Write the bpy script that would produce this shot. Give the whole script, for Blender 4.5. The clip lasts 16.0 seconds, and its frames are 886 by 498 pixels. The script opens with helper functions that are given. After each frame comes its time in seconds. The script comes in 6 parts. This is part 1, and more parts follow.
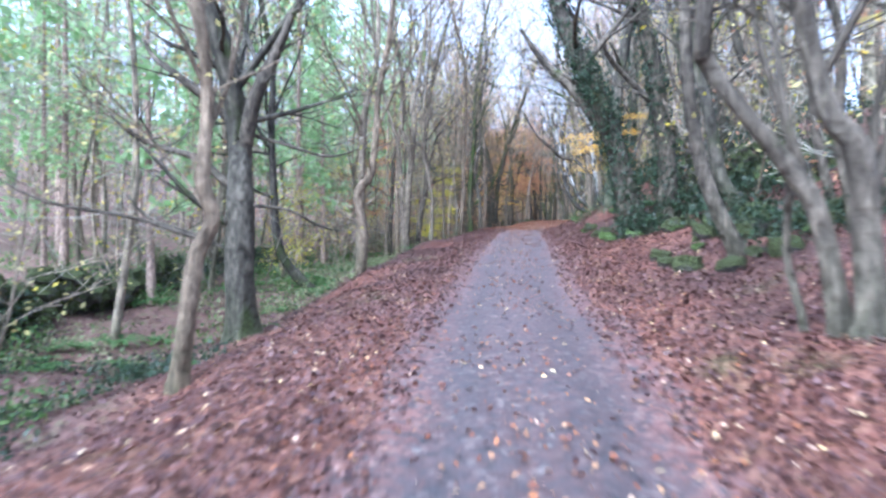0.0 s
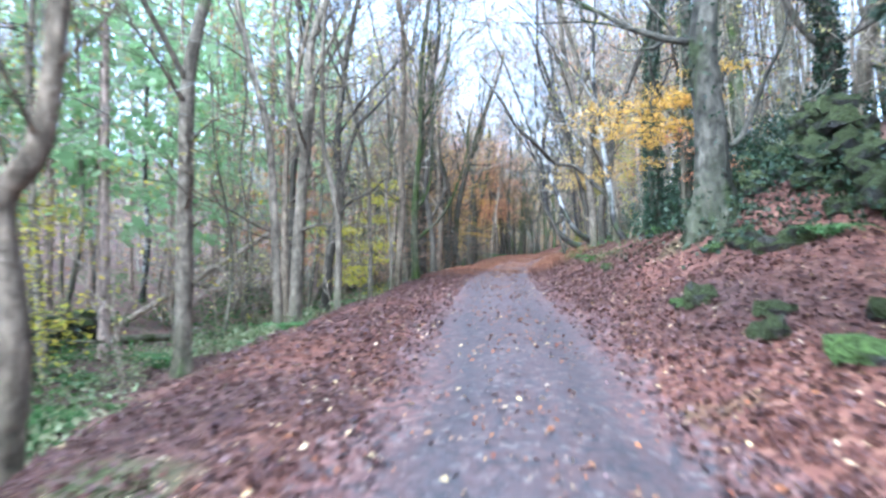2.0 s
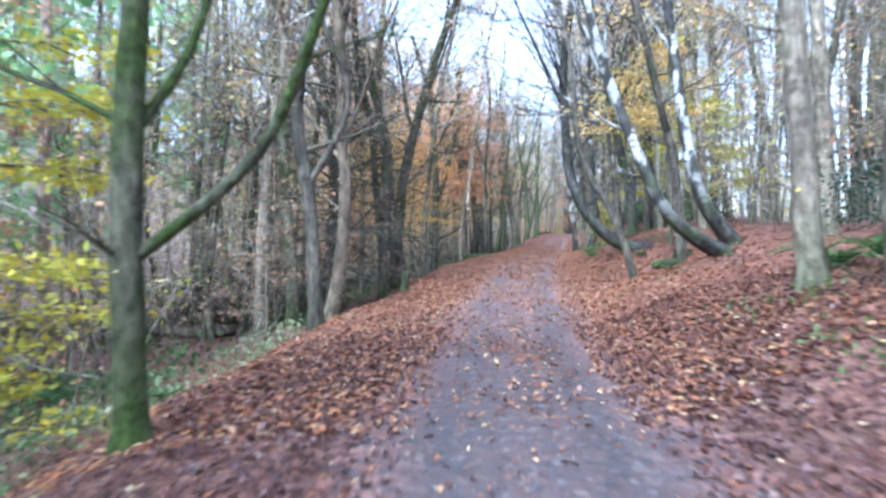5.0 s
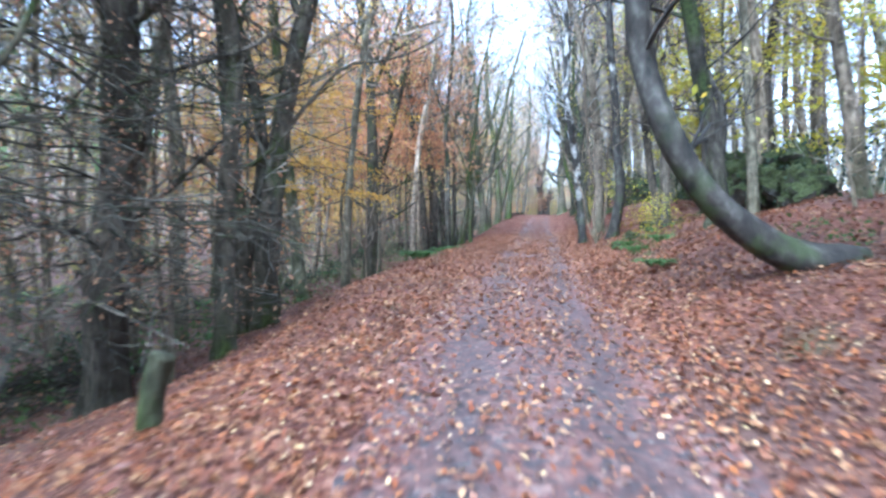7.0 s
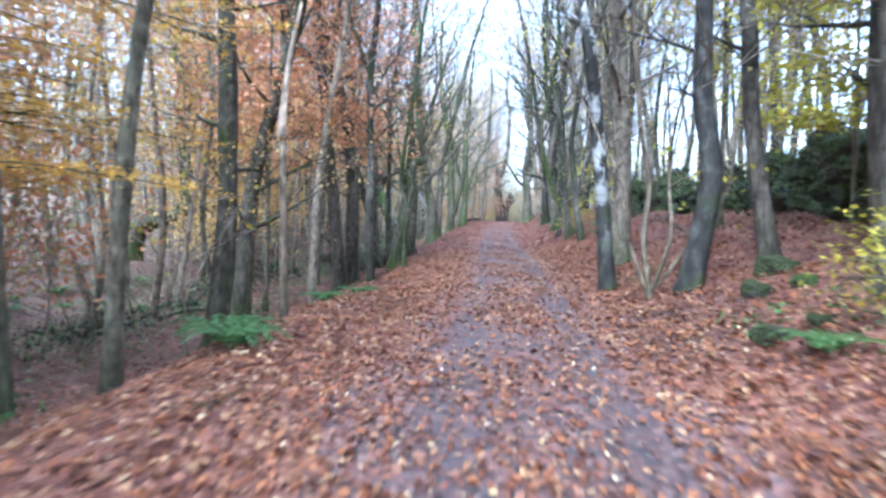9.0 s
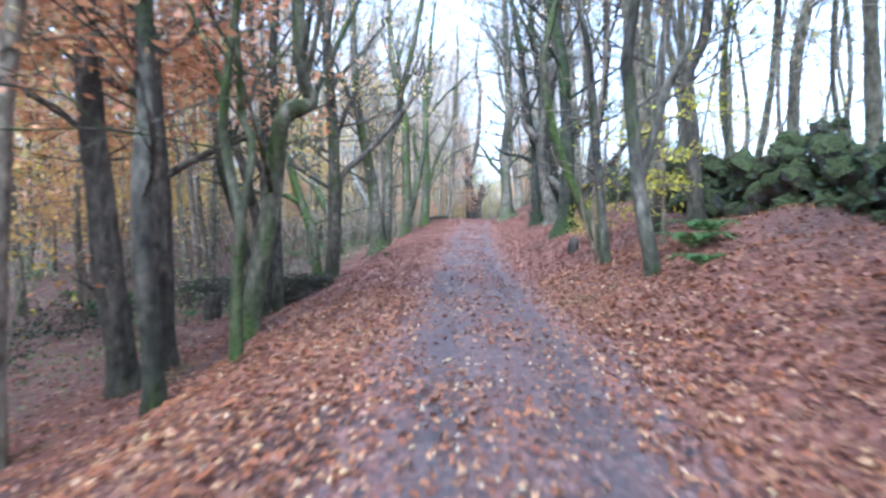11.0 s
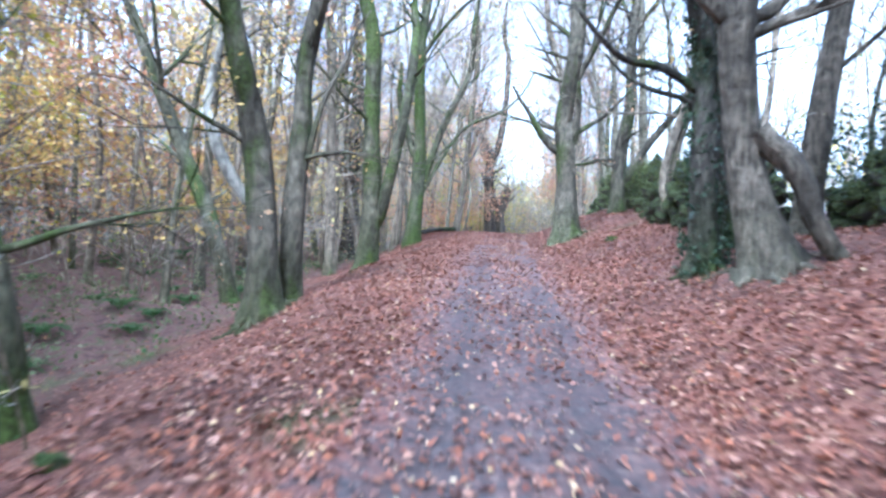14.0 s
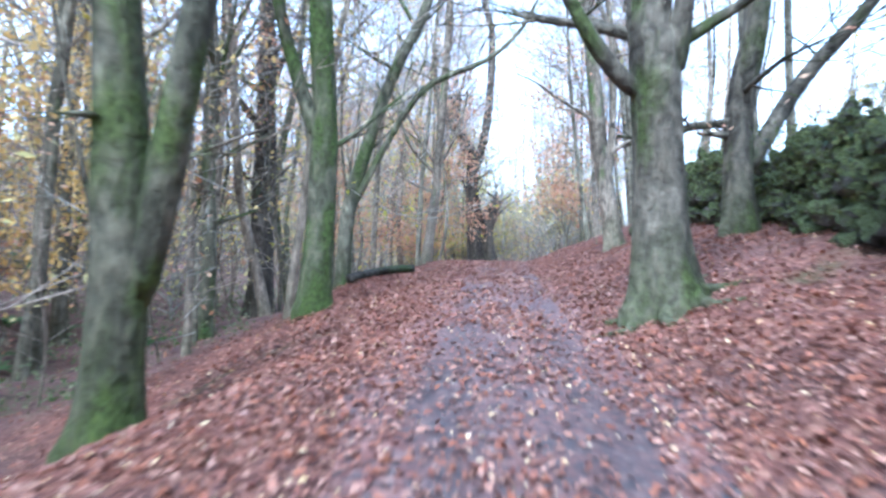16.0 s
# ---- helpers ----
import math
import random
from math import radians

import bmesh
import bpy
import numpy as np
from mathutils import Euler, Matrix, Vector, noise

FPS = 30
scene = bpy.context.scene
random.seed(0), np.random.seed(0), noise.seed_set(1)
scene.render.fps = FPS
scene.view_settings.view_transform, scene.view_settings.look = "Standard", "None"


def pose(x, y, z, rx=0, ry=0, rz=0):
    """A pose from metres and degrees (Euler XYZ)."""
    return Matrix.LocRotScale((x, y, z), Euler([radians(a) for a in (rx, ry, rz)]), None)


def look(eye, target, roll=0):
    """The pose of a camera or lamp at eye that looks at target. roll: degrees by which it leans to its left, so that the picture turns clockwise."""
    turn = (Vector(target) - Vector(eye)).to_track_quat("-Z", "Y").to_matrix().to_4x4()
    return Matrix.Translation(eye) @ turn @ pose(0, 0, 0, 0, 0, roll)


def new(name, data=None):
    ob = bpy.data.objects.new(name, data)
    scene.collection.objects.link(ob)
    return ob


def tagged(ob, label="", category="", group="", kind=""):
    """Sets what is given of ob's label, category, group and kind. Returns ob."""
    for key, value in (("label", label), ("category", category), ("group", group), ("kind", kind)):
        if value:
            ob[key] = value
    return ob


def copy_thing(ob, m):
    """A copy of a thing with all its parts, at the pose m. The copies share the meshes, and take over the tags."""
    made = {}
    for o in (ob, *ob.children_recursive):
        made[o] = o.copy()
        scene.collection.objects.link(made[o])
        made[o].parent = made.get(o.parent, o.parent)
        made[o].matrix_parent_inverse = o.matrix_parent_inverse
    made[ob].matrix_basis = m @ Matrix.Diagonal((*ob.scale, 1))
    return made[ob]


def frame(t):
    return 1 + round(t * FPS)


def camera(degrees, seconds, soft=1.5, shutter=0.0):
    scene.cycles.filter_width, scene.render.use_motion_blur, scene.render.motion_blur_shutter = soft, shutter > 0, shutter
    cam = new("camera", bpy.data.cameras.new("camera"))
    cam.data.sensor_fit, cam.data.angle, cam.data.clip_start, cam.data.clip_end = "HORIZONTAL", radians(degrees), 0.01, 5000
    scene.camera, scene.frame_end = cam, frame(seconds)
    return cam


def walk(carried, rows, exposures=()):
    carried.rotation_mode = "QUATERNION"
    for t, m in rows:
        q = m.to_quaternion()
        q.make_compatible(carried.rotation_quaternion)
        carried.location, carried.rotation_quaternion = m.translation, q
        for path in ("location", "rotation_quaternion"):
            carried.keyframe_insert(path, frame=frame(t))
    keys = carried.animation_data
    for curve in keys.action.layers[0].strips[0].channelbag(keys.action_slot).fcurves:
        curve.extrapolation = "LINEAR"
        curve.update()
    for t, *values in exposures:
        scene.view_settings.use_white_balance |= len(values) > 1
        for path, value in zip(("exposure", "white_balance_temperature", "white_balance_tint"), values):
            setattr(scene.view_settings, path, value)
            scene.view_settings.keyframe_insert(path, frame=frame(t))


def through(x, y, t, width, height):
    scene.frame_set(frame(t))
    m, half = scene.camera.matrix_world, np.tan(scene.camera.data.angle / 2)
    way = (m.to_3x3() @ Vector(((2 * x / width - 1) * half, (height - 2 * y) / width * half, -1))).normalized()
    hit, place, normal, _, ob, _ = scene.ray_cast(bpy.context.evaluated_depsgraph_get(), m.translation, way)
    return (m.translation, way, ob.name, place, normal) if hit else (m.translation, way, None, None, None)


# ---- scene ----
cam = camera(66.0, 16.0, soft=2.7, shutter=0.42)
# seconds, eye in metres, turn in degrees
ROWS = [
    (0, -0.000, -0.000, 1.500, 90.01, 0.03, 0.00),
    (0.5, 0.161, 3.166, 1.716, 90.31, 1.41, -0.03),
    (1, 0.409, 6.492, 1.973, 90.94, 2.98, -0.14),
    (1.5, 0.690, 9.668, 2.188, 91.45, 2.73, -0.83),
    (2, 1.041, 12.860, 2.358, 92.58, 0.68, -3.30),
    (2.5, 1.346, 15.892, 2.702, 92.59, -1.28, -5.37),
    (3, 1.769, 19.032, 2.985, 92.40, -0.80, -6.26),
    (3.5, 2.134, 22.009, 3.233, 92.04, -1.34, -5.95),
    (4, 2.508, 25.158, 3.460, 91.13, -1.30, -5.48),
    (4.2, 2.670, 26.402, 3.543, 91.35, -1.16, -5.57),
    (4.5, 2.909, 28.232, 3.632, 91.39, -0.48, -5.73),
    (5, 3.307, 31.164, 3.738, 91.08, -0.01, -6.12),
    (5.5, 3.743, 34.009, 3.857, 90.54, 0.03, -6.62),
    (6, 4.256, 36.882, 3.987, 89.93, -0.05, -7.24),
    (6.3, 4.609, 38.658, 4.088, 89.62, -0.09, -7.69),
    (6.5, 4.858, 39.862, 4.160, 89.47, -0.02, -8.04),
    (7, 5.517, 42.871, 4.320, 89.39, -0.02, -9.01),
    (7.5, 6.128, 45.470, 4.478, 89.55, -0.75, -10.02),
    (8, 6.776, 48.186, 4.651, 89.74, -1.21, -11.15),
    (8.5, 7.437, 50.679, 4.773, 89.86, -1.50, -11.94),
    (9, 8.200, 53.339, 4.920, 89.64, -1.48, -12.88),
    (9.2, 8.512, 54.401, 5.025, 89.42, -1.36, -13.05),
    (9.5, 8.997, 56.017, 5.175, 89.24, -0.56, -13.39),
    (10, 9.866, 58.803, 5.370, 89.14, 0.03, -14.04),
    (10.5, 10.791, 61.690, 5.515, 89.16, 0.09, -14.69),
    (11, 11.733, 64.630, 5.647, 89.18, -0.32, -15.28),
    (11.3, 12.290, 66.396, 5.732, 89.14, -1.14, -15.53),
    (11.5, 12.657, 67.572, 5.792, 89.06, -1.75, -15.63),
    (12, 13.590, 70.546, 5.938, 88.91, -2.15, -15.93),
    (12.5, 14.425, 73.375, 6.024, 89.10, -2.06, -15.82),
    (13, 15.301, 76.398, 6.175, 89.27, -2.65, -15.27),
    (13.5, 16.108, 79.186, 6.308, 89.45, -2.97, -14.49),
    (14, 16.989, 82.178, 6.493, 89.69, -2.47, -14.02),
    (14.5, 17.922, 85.167, 6.658, 89.74, -2.35, -13.88),
    (15, 18.876, 88.184, 6.868, 90.32, -2.13, -14.23),
    (15.5, 19.779, 90.881, 7.087, 90.69, -1.14, -14.74),
    (16, 20.765, 93.835, 7.358, 90.96, -0.63, -15.18),
]
walk(cam, [(t, pose(x, y, z, rx, ry, rz)) for t, x, y, z, rx, ry, rz in ROWS], [(0, 2.95, 4700, 13), (1, 3.03, 4640, 9), (3, 3.12, 4560, 6), (4.2, 3.17, 4510, 6), (6, 3.22, 4480, 5), (10, 3.26, 4490, 7), (13, 3.25, 4480, 8), (16, 3.06, 4430, 7)])

# ---- light: a bright, thinly overcast autumn afternoon ----
world = bpy.data.worlds.new("sky")
scene.world = world
world.use_nodes = True
wn = world.node_tree.nodes
sky = wn.new("ShaderNodeTexSky")
sky.sky_type = "NISHITA"
sky.sun_disc = False
sky.sun_elevation = radians(50)
sky.sun_rotation = radians(215)
sky.air_density, sky.dust_density, sky.ozone_density = 1.0, 3.0, 1.0
wn["Background"].inputs["Strength"].default_value = 0.115
veil = wn.new("ShaderNodeHueSaturation")  # thin cloud takes most of the blue out
veil.inputs["Saturation"].default_value = 0.42
world.node_tree.links.new(sky.outputs["Color"], veil.inputs["Color"])
world.node_tree.links.new(veil.outputs["Color"], wn["Background"].inputs["Color"])
sun = new("sun", bpy.data.lights.new("sun", "SUN"))
sun.data.energy = 1.2
sun.data.angle = radians(30)
sun.data.color = (1.0, 0.95, 0.88)
sun.matrix_world = look((0, 0, 0), (-math.sin(radians(215)), -math.cos(radians(215)), -math.tan(radians(50))))


# ---- materials ----
def nodes_of(name, rough=0.85, spec=0.3):
    m = bpy.data.materials.new(name)
    m.use_nodes = True
    n, l = m.node_tree.nodes, m.node_tree.links
    b = n["Principled BSDF"]
    b.inputs["Roughness"].default_value = rough
    b.inputs["Specular IOR Level"].default_value = spec
    return m, n, l, b


def ramp(n, l, src, stops):
    r = n.new("ShaderNodeValToRGB")
    while len(r.color_ramp.elements) < len(stops):
        r.color_ramp.elements.new(0.5)
    for e, (at, c) in zip(r.color_ramp.elements, stops):
        e.position, e.color = at, (*c, 1)
    l.new(src, r.inputs["Fac"])
    return r.outputs["Color"]


def noise_at(n, l, scale, detail=4, stretch=None, coord="Object"):
    tc = n.new("ShaderNodeTexCoord")
    t = n.new("ShaderNodeTexNoise")
    t.inputs["Scale"].default_value, t.inputs["Detail"].default_value = scale, detail
    if stretch:
        mp = n.new("ShaderNodeMapping")
        mp.inputs["Scale"].default_value = stretch
        l.new(tc.outputs[coord], mp.inputs["Vector"])
        l.new(mp.outputs["Vector"], t.inputs["Vector"])
    else:
        l.new(tc.outputs[coord], t.inputs["Vector"])
    return t.outputs["Fac"]


def mixed(n, l, fac, a, b):
    m = n.new("ShaderNodeMix")
    m.data_type = "RGBA"
    l.new(fac, m.inputs["Factor"]) if not isinstance(fac, float) else setattr(m.inputs["Factor"], "default_value", fac)
    for sock, v in ((m.inputs["A"], a), (m.inputs["B"], b)):
        if isinstance(v, tuple):
            sock.default_value = (*v, 1)
        else:
            l.new(v, sock)
    return m.outputs["Result"]


def bump(n, l, b, height, strength, dist=0.02):
    bp = n.new("ShaderNodeBump")
    bp.inputs["Strength"].default_value, bp.inputs["Distance"].default_value = strength, dist
    l.new(height, bp.inputs["Height"])
    l.new(bp.outputs["Normal"], b.inputs["Normal"])


def bark(name, dark, light, moss=0.0, moss_col=(0.07, 0.12, 0.02), stretch=(6, 6, 1.2)):
    """Bark with vertical grain, pale lichen blotches and patches of moss."""
    m, n, l, b = nodes_of(name, 0.9, 0.2)
    grain = noise_at(n, l, 3.0, 6, stretch)
    col = ramp(n, l, grain, [(0.3, dark), (0.7, light)])
    blot = noise_at(n, l, 1.7, 3)
    lich = ramp(n, l, blot, [(0.55, (0, 0, 0)), (0.72, (0.32, 0.32, 0.32))])
    col = mixed(n, l, lich, col, tuple(min(1, c * 1.5 + 0.008) for c in light))
    # damp streaks and shaded algae, broad and uneven
    damp = ramp(n, l, noise_at(n, l, 1.0, 5, (2.2, 2.2, 0.45)), [(0.42, (0, 0, 0)), (0.62, (0.75, 0.75, 0.75))])
    col = mixed(n, l, damp, col, tuple(c * 0.6 for c in dark))
    mottle = ramp(n, l, noise_at(n, l, 8.0, 7, (1, 1, 0.7)), [(0.32, (0.6, 0.6, 0.57)), (0.5, (1.12, 1.11, 1.08)), (0.68, (1.6, 1.57, 1.5))])
    tone = n.new("ShaderNodeMix")
    tone.data_type, tone.blend_type = "RGBA", "MULTIPLY"
    tone.inputs["Factor"].default_value = 1.0
    l.new(col, tone.inputs["A"])
    l.new(mottle, tone.inputs["B"])
    col = tone.outputs["Result"]
    if moss:
        spread = noise_at(n, l, 1.4, 6, (1.3, 1.3, 0.55))
        mk = ramp(n, l, spread, [(0.68 - 0.34 * moss, (0, 0, 0)), (0.8 - 0.34 * moss, (0.85, 0.85, 0.85))])
        moss_col = ramp(n, l, noise_at(n, l, 14, 6), [(0.3, tuple(c * 0.35 for c in moss_col)), (0.7, tuple(c * 1.25 for c in moss_col))])
        col = mixed(n, l, mk, col, moss_col)
        # green feet: moss climbs a metre or so up from the soil
        tc, sp, su = n.new("ShaderNodeTexCoord"), n.new("ShaderNodeSeparateXYZ"), n.new("ShaderNodeMath")
        l.new(tc.outputs["Object"], sp.inputs[0])
        su.operation = "MULTIPLY_ADD"
        l.new(spread, su.inputs[0])
        su.inputs[1].default_value = 3.2
        l.new(sp.outputs["Z"], su.inputs[2])
        rng_in = n.new("ShaderNodeMapRange")
        rng_in.inputs["From Min"].default_value, rng_in.inputs["From Max"].default_value = 1.35, 2.6
        l.new(su.outputs["Value"], rng_in.inputs["Value"])
        rng_in.inputs["To Min"].default_value, rng_in.inputs["To Max"].default_value = min(0.8, 0.06 + 0.9 * moss), 0.0
        col = mixed(n, l, rng_in.outputs["Result"], col, moss_col)
    l.new(col, b.inputs["Base Color"])
    rough_up = n.new("ShaderNodeMath")
    l.new(grain, rough_up.inputs[0])
    l.new(mottle, rough_up.inputs[1])
    bump(n, l, b, rough_up.outputs["Value"], 0.8, 0.035)
    return m


def birch_bark(name, black):
    """White bark in bands, broken by black scars; rough, dark and mossy towards the foot."""
    m, n, l, b = nodes_of(name, 0.75, 0.3)
    band = noise_at(n, l, 2.2, 5, (1.2, 1.2, 6))
    col = ramp(n, l, band, [(0.33, (0.03, 0.028, 0.025)), (0.43, (0.33, 0.32, 0.29)), (0.9, (0.5, 0.48, 0.44))])
    blot = noise_at(n, l, 1.6, 6, (2.2, 2.2, 1.1))
    mk = ramp(n, l, blot, [(black, (0, 0, 0)), (black + 0.07, (1, 1, 1))])
    crust = noise_at(n, l, 7.0, 8, (1, 1, 0.6))
    rugged = ramp(n, l, crust, [(0.33, (0.012, 0.011, 0.009)), (0.54, (0.04, 0.035, 0.028)), (0.68, (0.085, 0.078, 0.065)), (0.78, (0.17, 0.16, 0.14))])
    col = mixed(n, l, mk, col, rugged)
    tc, sp = n.new("ShaderNodeTexCoord"), n.new("ShaderNodeSeparateXYZ")
    l.new(tc.outputs["Object"], sp.inputs[0])
    old = n.new("ShaderNodeMapRange")
    old.inputs["From Min"].default_value, old.inputs["From Max"].default_value = 0.5, 2.0
    old.inputs["To Min"].default_value, old.inputs["To Max"].default_value = 1.0, 0.0
    l.new(sp.outputs["Z"], old.inputs["Value"])
    green = ramp(n, l, noise_at(n, l, 3.0, 7), [(0.48, (0, 0, 0)), (0.6, (0.7, 0.7, 0.7))])
    foot = mixed(n, l, green, rugged, (0.04, 0.055, 0.014))
    col = mixed(n, l, old.outputs["Result"], col, foot)
    l.new(col, b.inputs["Base Color"])
    bump(n, l, b, crust, 0.8, 0.04)
    return m


def leafy(name, colours, rough=0.55, through=0.35, island=True):
    """Thin leaves, each its own shade, that let light through."""
    m, n, l, b = nodes_of(name, rough, 0.35)
    g = n.new("ShaderNodeNewGeometry")
    stops = [(i / max(1, len(colours) - 1), c) for i, c in enumerate(colours)]
    col = ramp(n, l, g.outputs["Random Per Island"], stops)
    l.new(col, b.inputs["Base Color"])
    if through:
        tr = n.new("ShaderNodeBsdfTranslucent")
        l.new(col, tr.inputs["Color"])
        mx = n.new("ShaderNodeMixShader")
        mx.inputs["Fac"].default_value = through
        l.new(b.outputs["BSDF"], mx.inputs[1])
        l.new(tr.outputs["BSDF"], mx.inputs[2])
        l.new(mx.outputs["Shader"], n["Material Output"].inputs["Surface"])
    return m


SMOOTH = (2.6, 2.6, 0.9)
BEECH = bark("beech_bark", (0.0797, 0.0712, 0.0478), (0.2125, 0.1891, 0.136), 0.5, (0.05, 0.066, 0.014), SMOOTH)
OLD_BEECH = bark("old_beech_bark", (0.0453, 0.0394, 0.0276), (0.126, 0.1102, 0.0807), 0.5, (0.05, 0.066, 0.014), SMOOTH)
GREEN_BEECH = bark("green_beech_bark", (0.0405, 0.0387, 0.0229), (0.1144, 0.1038, 0.0686), 0.62, (0.066, 0.088, 0.018), SMOOTH)
BEECH_MOSS = bark("mossy_beech_bark", (0.07, 0.067, 0.042), (0.2, 0.185, 0.128), 0.55, (0.072, 0.1, 0.022), SMOOTH)
MOSSY = bark("moss_covered_bark", (0.043, 0.045, 0.024), (0.13, 0.12, 0.08), 0.72, (0.06, 0.086, 0.016), (3, 3, 1.2))
BROWN = bark("brown_bark", (0.0938, 0.0775, 0.0547), (0.253, 0.2081, 0.155), 0.25)
DARK = bark("dark_wet_bark", (0.0391, 0.0333, 0.0253), (0.138, 0.1173, 0.0897), 0.18, (0.045, 0.06, 0.014))
TAN = bark("tan_bark", (0.0941, 0.0718, 0.0494), (0.2512, 0.1973, 0.139), 0.12)
# conifer bark raised in tone to imitate the haze over the stand
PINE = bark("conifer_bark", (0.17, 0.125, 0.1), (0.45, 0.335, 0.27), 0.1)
BIRCH = birch_bark("birch_bark", 0.45)
BLACK_BIRCH = birch_bark("black_birch_bark", 0.33)
SCARRED = birch_bark("scarred_black_bark", 0.12)
# bark paled to imitate distance haze; the grey also serves one pale limb
HAZE_PALE_GREY = bark("haze_pale_grey_bark", (0.1955, 0.1863, 0.1552), (0.46, 0.4312, 0.3622), 0.15)
HAZE_BROWN = bark("haze_brown_bark", (0.1955, 0.161, 0.1265), (0.46, 0.3852, 0.299), 0.15)
BLACK_MOSS = bark("black_mossy_bark", (0.018, 0.016, 0.013), (0.078, 0.07, 0.055), 0.5, (0.04, 0.056, 0.013))
GREY_DARK = bark("dark_grey_bark", (0.0341, 0.0314, 0.0242), (0.1256, 0.113, 0.0879), 0.42, (0.042, 0.058, 0.014), SMOOTH)
# beech and brown bark again, lightened for background trees to suggest haze
HAZE_WOOD_GREY = bark("haze_woodland_grey_bark", (0.0938, 0.0838, 0.0562), (0.25, 0.2225, 0.16), 0.3, (0.05, 0.066, 0.014), SMOOTH)
HAZE_WOOD_BROWN = bark("haze_woodland_brown_bark", (0.138, 0.114, 0.0804), (0.372, 0.306, 0.228), 0.2)
DEEP_MOSS = bark("deep_mossy_bark", (0.016, 0.015, 0.011), (0.055, 0.05, 0.038), 0.68, (0.036, 0.054, 0.012), SMOOTH)
BARE = bark("bare_dead_wood", (0.3, 0.23, 0.17), (0.5, 0.41, 0.31), 0.0)
IVY = leafy("ivy_leaves", [(0.0096, 0.021, 0.0096), (0.023, 0.044, 0.0176), (0.04, 0.064, 0.029)], 0.5, 0.15)
YELLOW = leafy("yellow_leaves", [(0.36, 0.33, 0.03), (0.55, 0.45, 0.04), (0.4, 0.42, 0.06), (0.6, 0.42, 0.03)])
# ORANGE, GOLD, RUST and PALE are lightened, with haze mixed into the leaf colour
ORANGE = leafy("orange_leaves", [(0.52, 0.22, 0.1), (0.62, 0.32, 0.14), (0.44, 0.18, 0.09)])
GOLD = leafy("golden_leaves", [(0.66, 0.42, 0.11), (0.76, 0.55, 0.18), (0.58, 0.35, 0.11)])
BRIGHT_GOLD = leafy("bright_golden_leaves", [(0.62, 0.35, 0.05), (0.74, 0.47, 0.075), (0.52, 0.27, 0.045)])
RUST = leafy("rusty_leaves", [(0.4784, 0.2268, 0.1125), (0.6256, 0.3528, 0.1875), (0.4048, 0.1848, 0.105), (0.5888, 0.4032, 0.2325)])
PALE = leafy("olive_yellow_leaves", [(0.42, 0.37, 0.13), (0.6, 0.51, 0.19), (0.36, 0.32, 0.14)])
GREEN = leafy("green_leaves", [(0.051, 0.104, 0.027), (0.085, 0.152, 0.036), (0.1275, 0.176, 0.045)])
PALE_GREEN = leafy("pale_green_leaves", [(0.1495, 0.19, 0.0875), (0.23, 0.266, 0.125), (0.3105, 0.285, 0.1625)], 0.55, 0.3)
# needles paler than real ones: skylight glow and haze put into the colour
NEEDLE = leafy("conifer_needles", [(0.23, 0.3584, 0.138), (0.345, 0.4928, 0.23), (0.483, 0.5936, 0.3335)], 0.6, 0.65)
FERN = leafy("fern_fronds", [(0.0434, 0.102, 0.0225), (0.0744, 0.15, 0.0375), (0.1116, 0.162, 0.0525)], 0.5, 0.3)
# litter palettes: browns of the leaves, plus pinkish pale tones painting sky sheen
LITTER = leafy("fallen_leaves", [(0.0293, 0.0141, 0.0136), (0.0585, 0.0228, 0.0182), (0.0936, 0.0369, 0.0238), (0.044, 0.0217, 0.0227), (0.1639, 0.0977, 0.0882), (0.0703, 0.0271, 0.0171), (0.1171, 0.0597, 0.0489)], 0.4, 0.1)
LITTER_COPPER = leafy("copper_fallen_leaves", [(0.0972, 0.0303, 0.0155), (0.2267, 0.0757, 0.0296), (0.3076, 0.1249, 0.0437), (0.1376, 0.047, 0.0239), (0.4048, 0.2422, 0.1197), (0.1781, 0.0605, 0.0267), (0.2429, 0.1249, 0.0774)], 0.4, 0.1)
LITTER_RED = leafy("red_brown_fallen_leaves", [(0.0856, 0.0309, 0.0235), (0.2053, 0.0742, 0.0412), (0.2909, 0.1159, 0.0589), (0.1369, 0.0556, 0.0412), (0.3936, 0.2318, 0.1619), (0.1797, 0.0642, 0.0354), (0.2396, 0.1275, 0.0957)], 0.4, 0.1)
LITTER_PALE = leafy("pale_fallen_leaves", [(0.5, 0.4, 0.28), (0.6, 0.44, 0.2), (0.45, 0.31, 0.22)], 0.45, 0.1)


# ---- the lie of the land ----
YK = np.array([-400, -30, -15, 0, 10, 20, 30, 40, 50, 60, 70, 80, 90, 105, 120, 150, 190, 700.0])
XK = np.array([-6, -0.6, -0.4, -0, 0.73, 1.89, 3.15, 4.89, 7.26, 10.25, 13.42, 16.35, 19.48, 24.6, 30.2, 42.5, 60, 260])
ZK = np.array([-9, -1.8, -1, -0, 0.71, 1.57, 2.2, 2.67, 3.24, 3.93, 4.41, 4.86, 5.52, 6.75, 7.3, 6.9, 6.4, 5])
UK = np.array([-500, -120, -60, -38, -25, -16, -10, -7.5, -5.5, -4, -2.6, -1.5, 0, 1.3, 2.0, 3, 4, 6, 9, 15, 30, 80, 500.0])
HK = np.array([70, 26, 9.5, 3.4, 0.2, -1.2, -1.75, -1.68, -1.27, -0.78, -0.16, 0.0, 0.03, 0.03, 0.2, 0.62, 0.95, 1.45, 1.6, 1.2, -1.0, -5, -20])


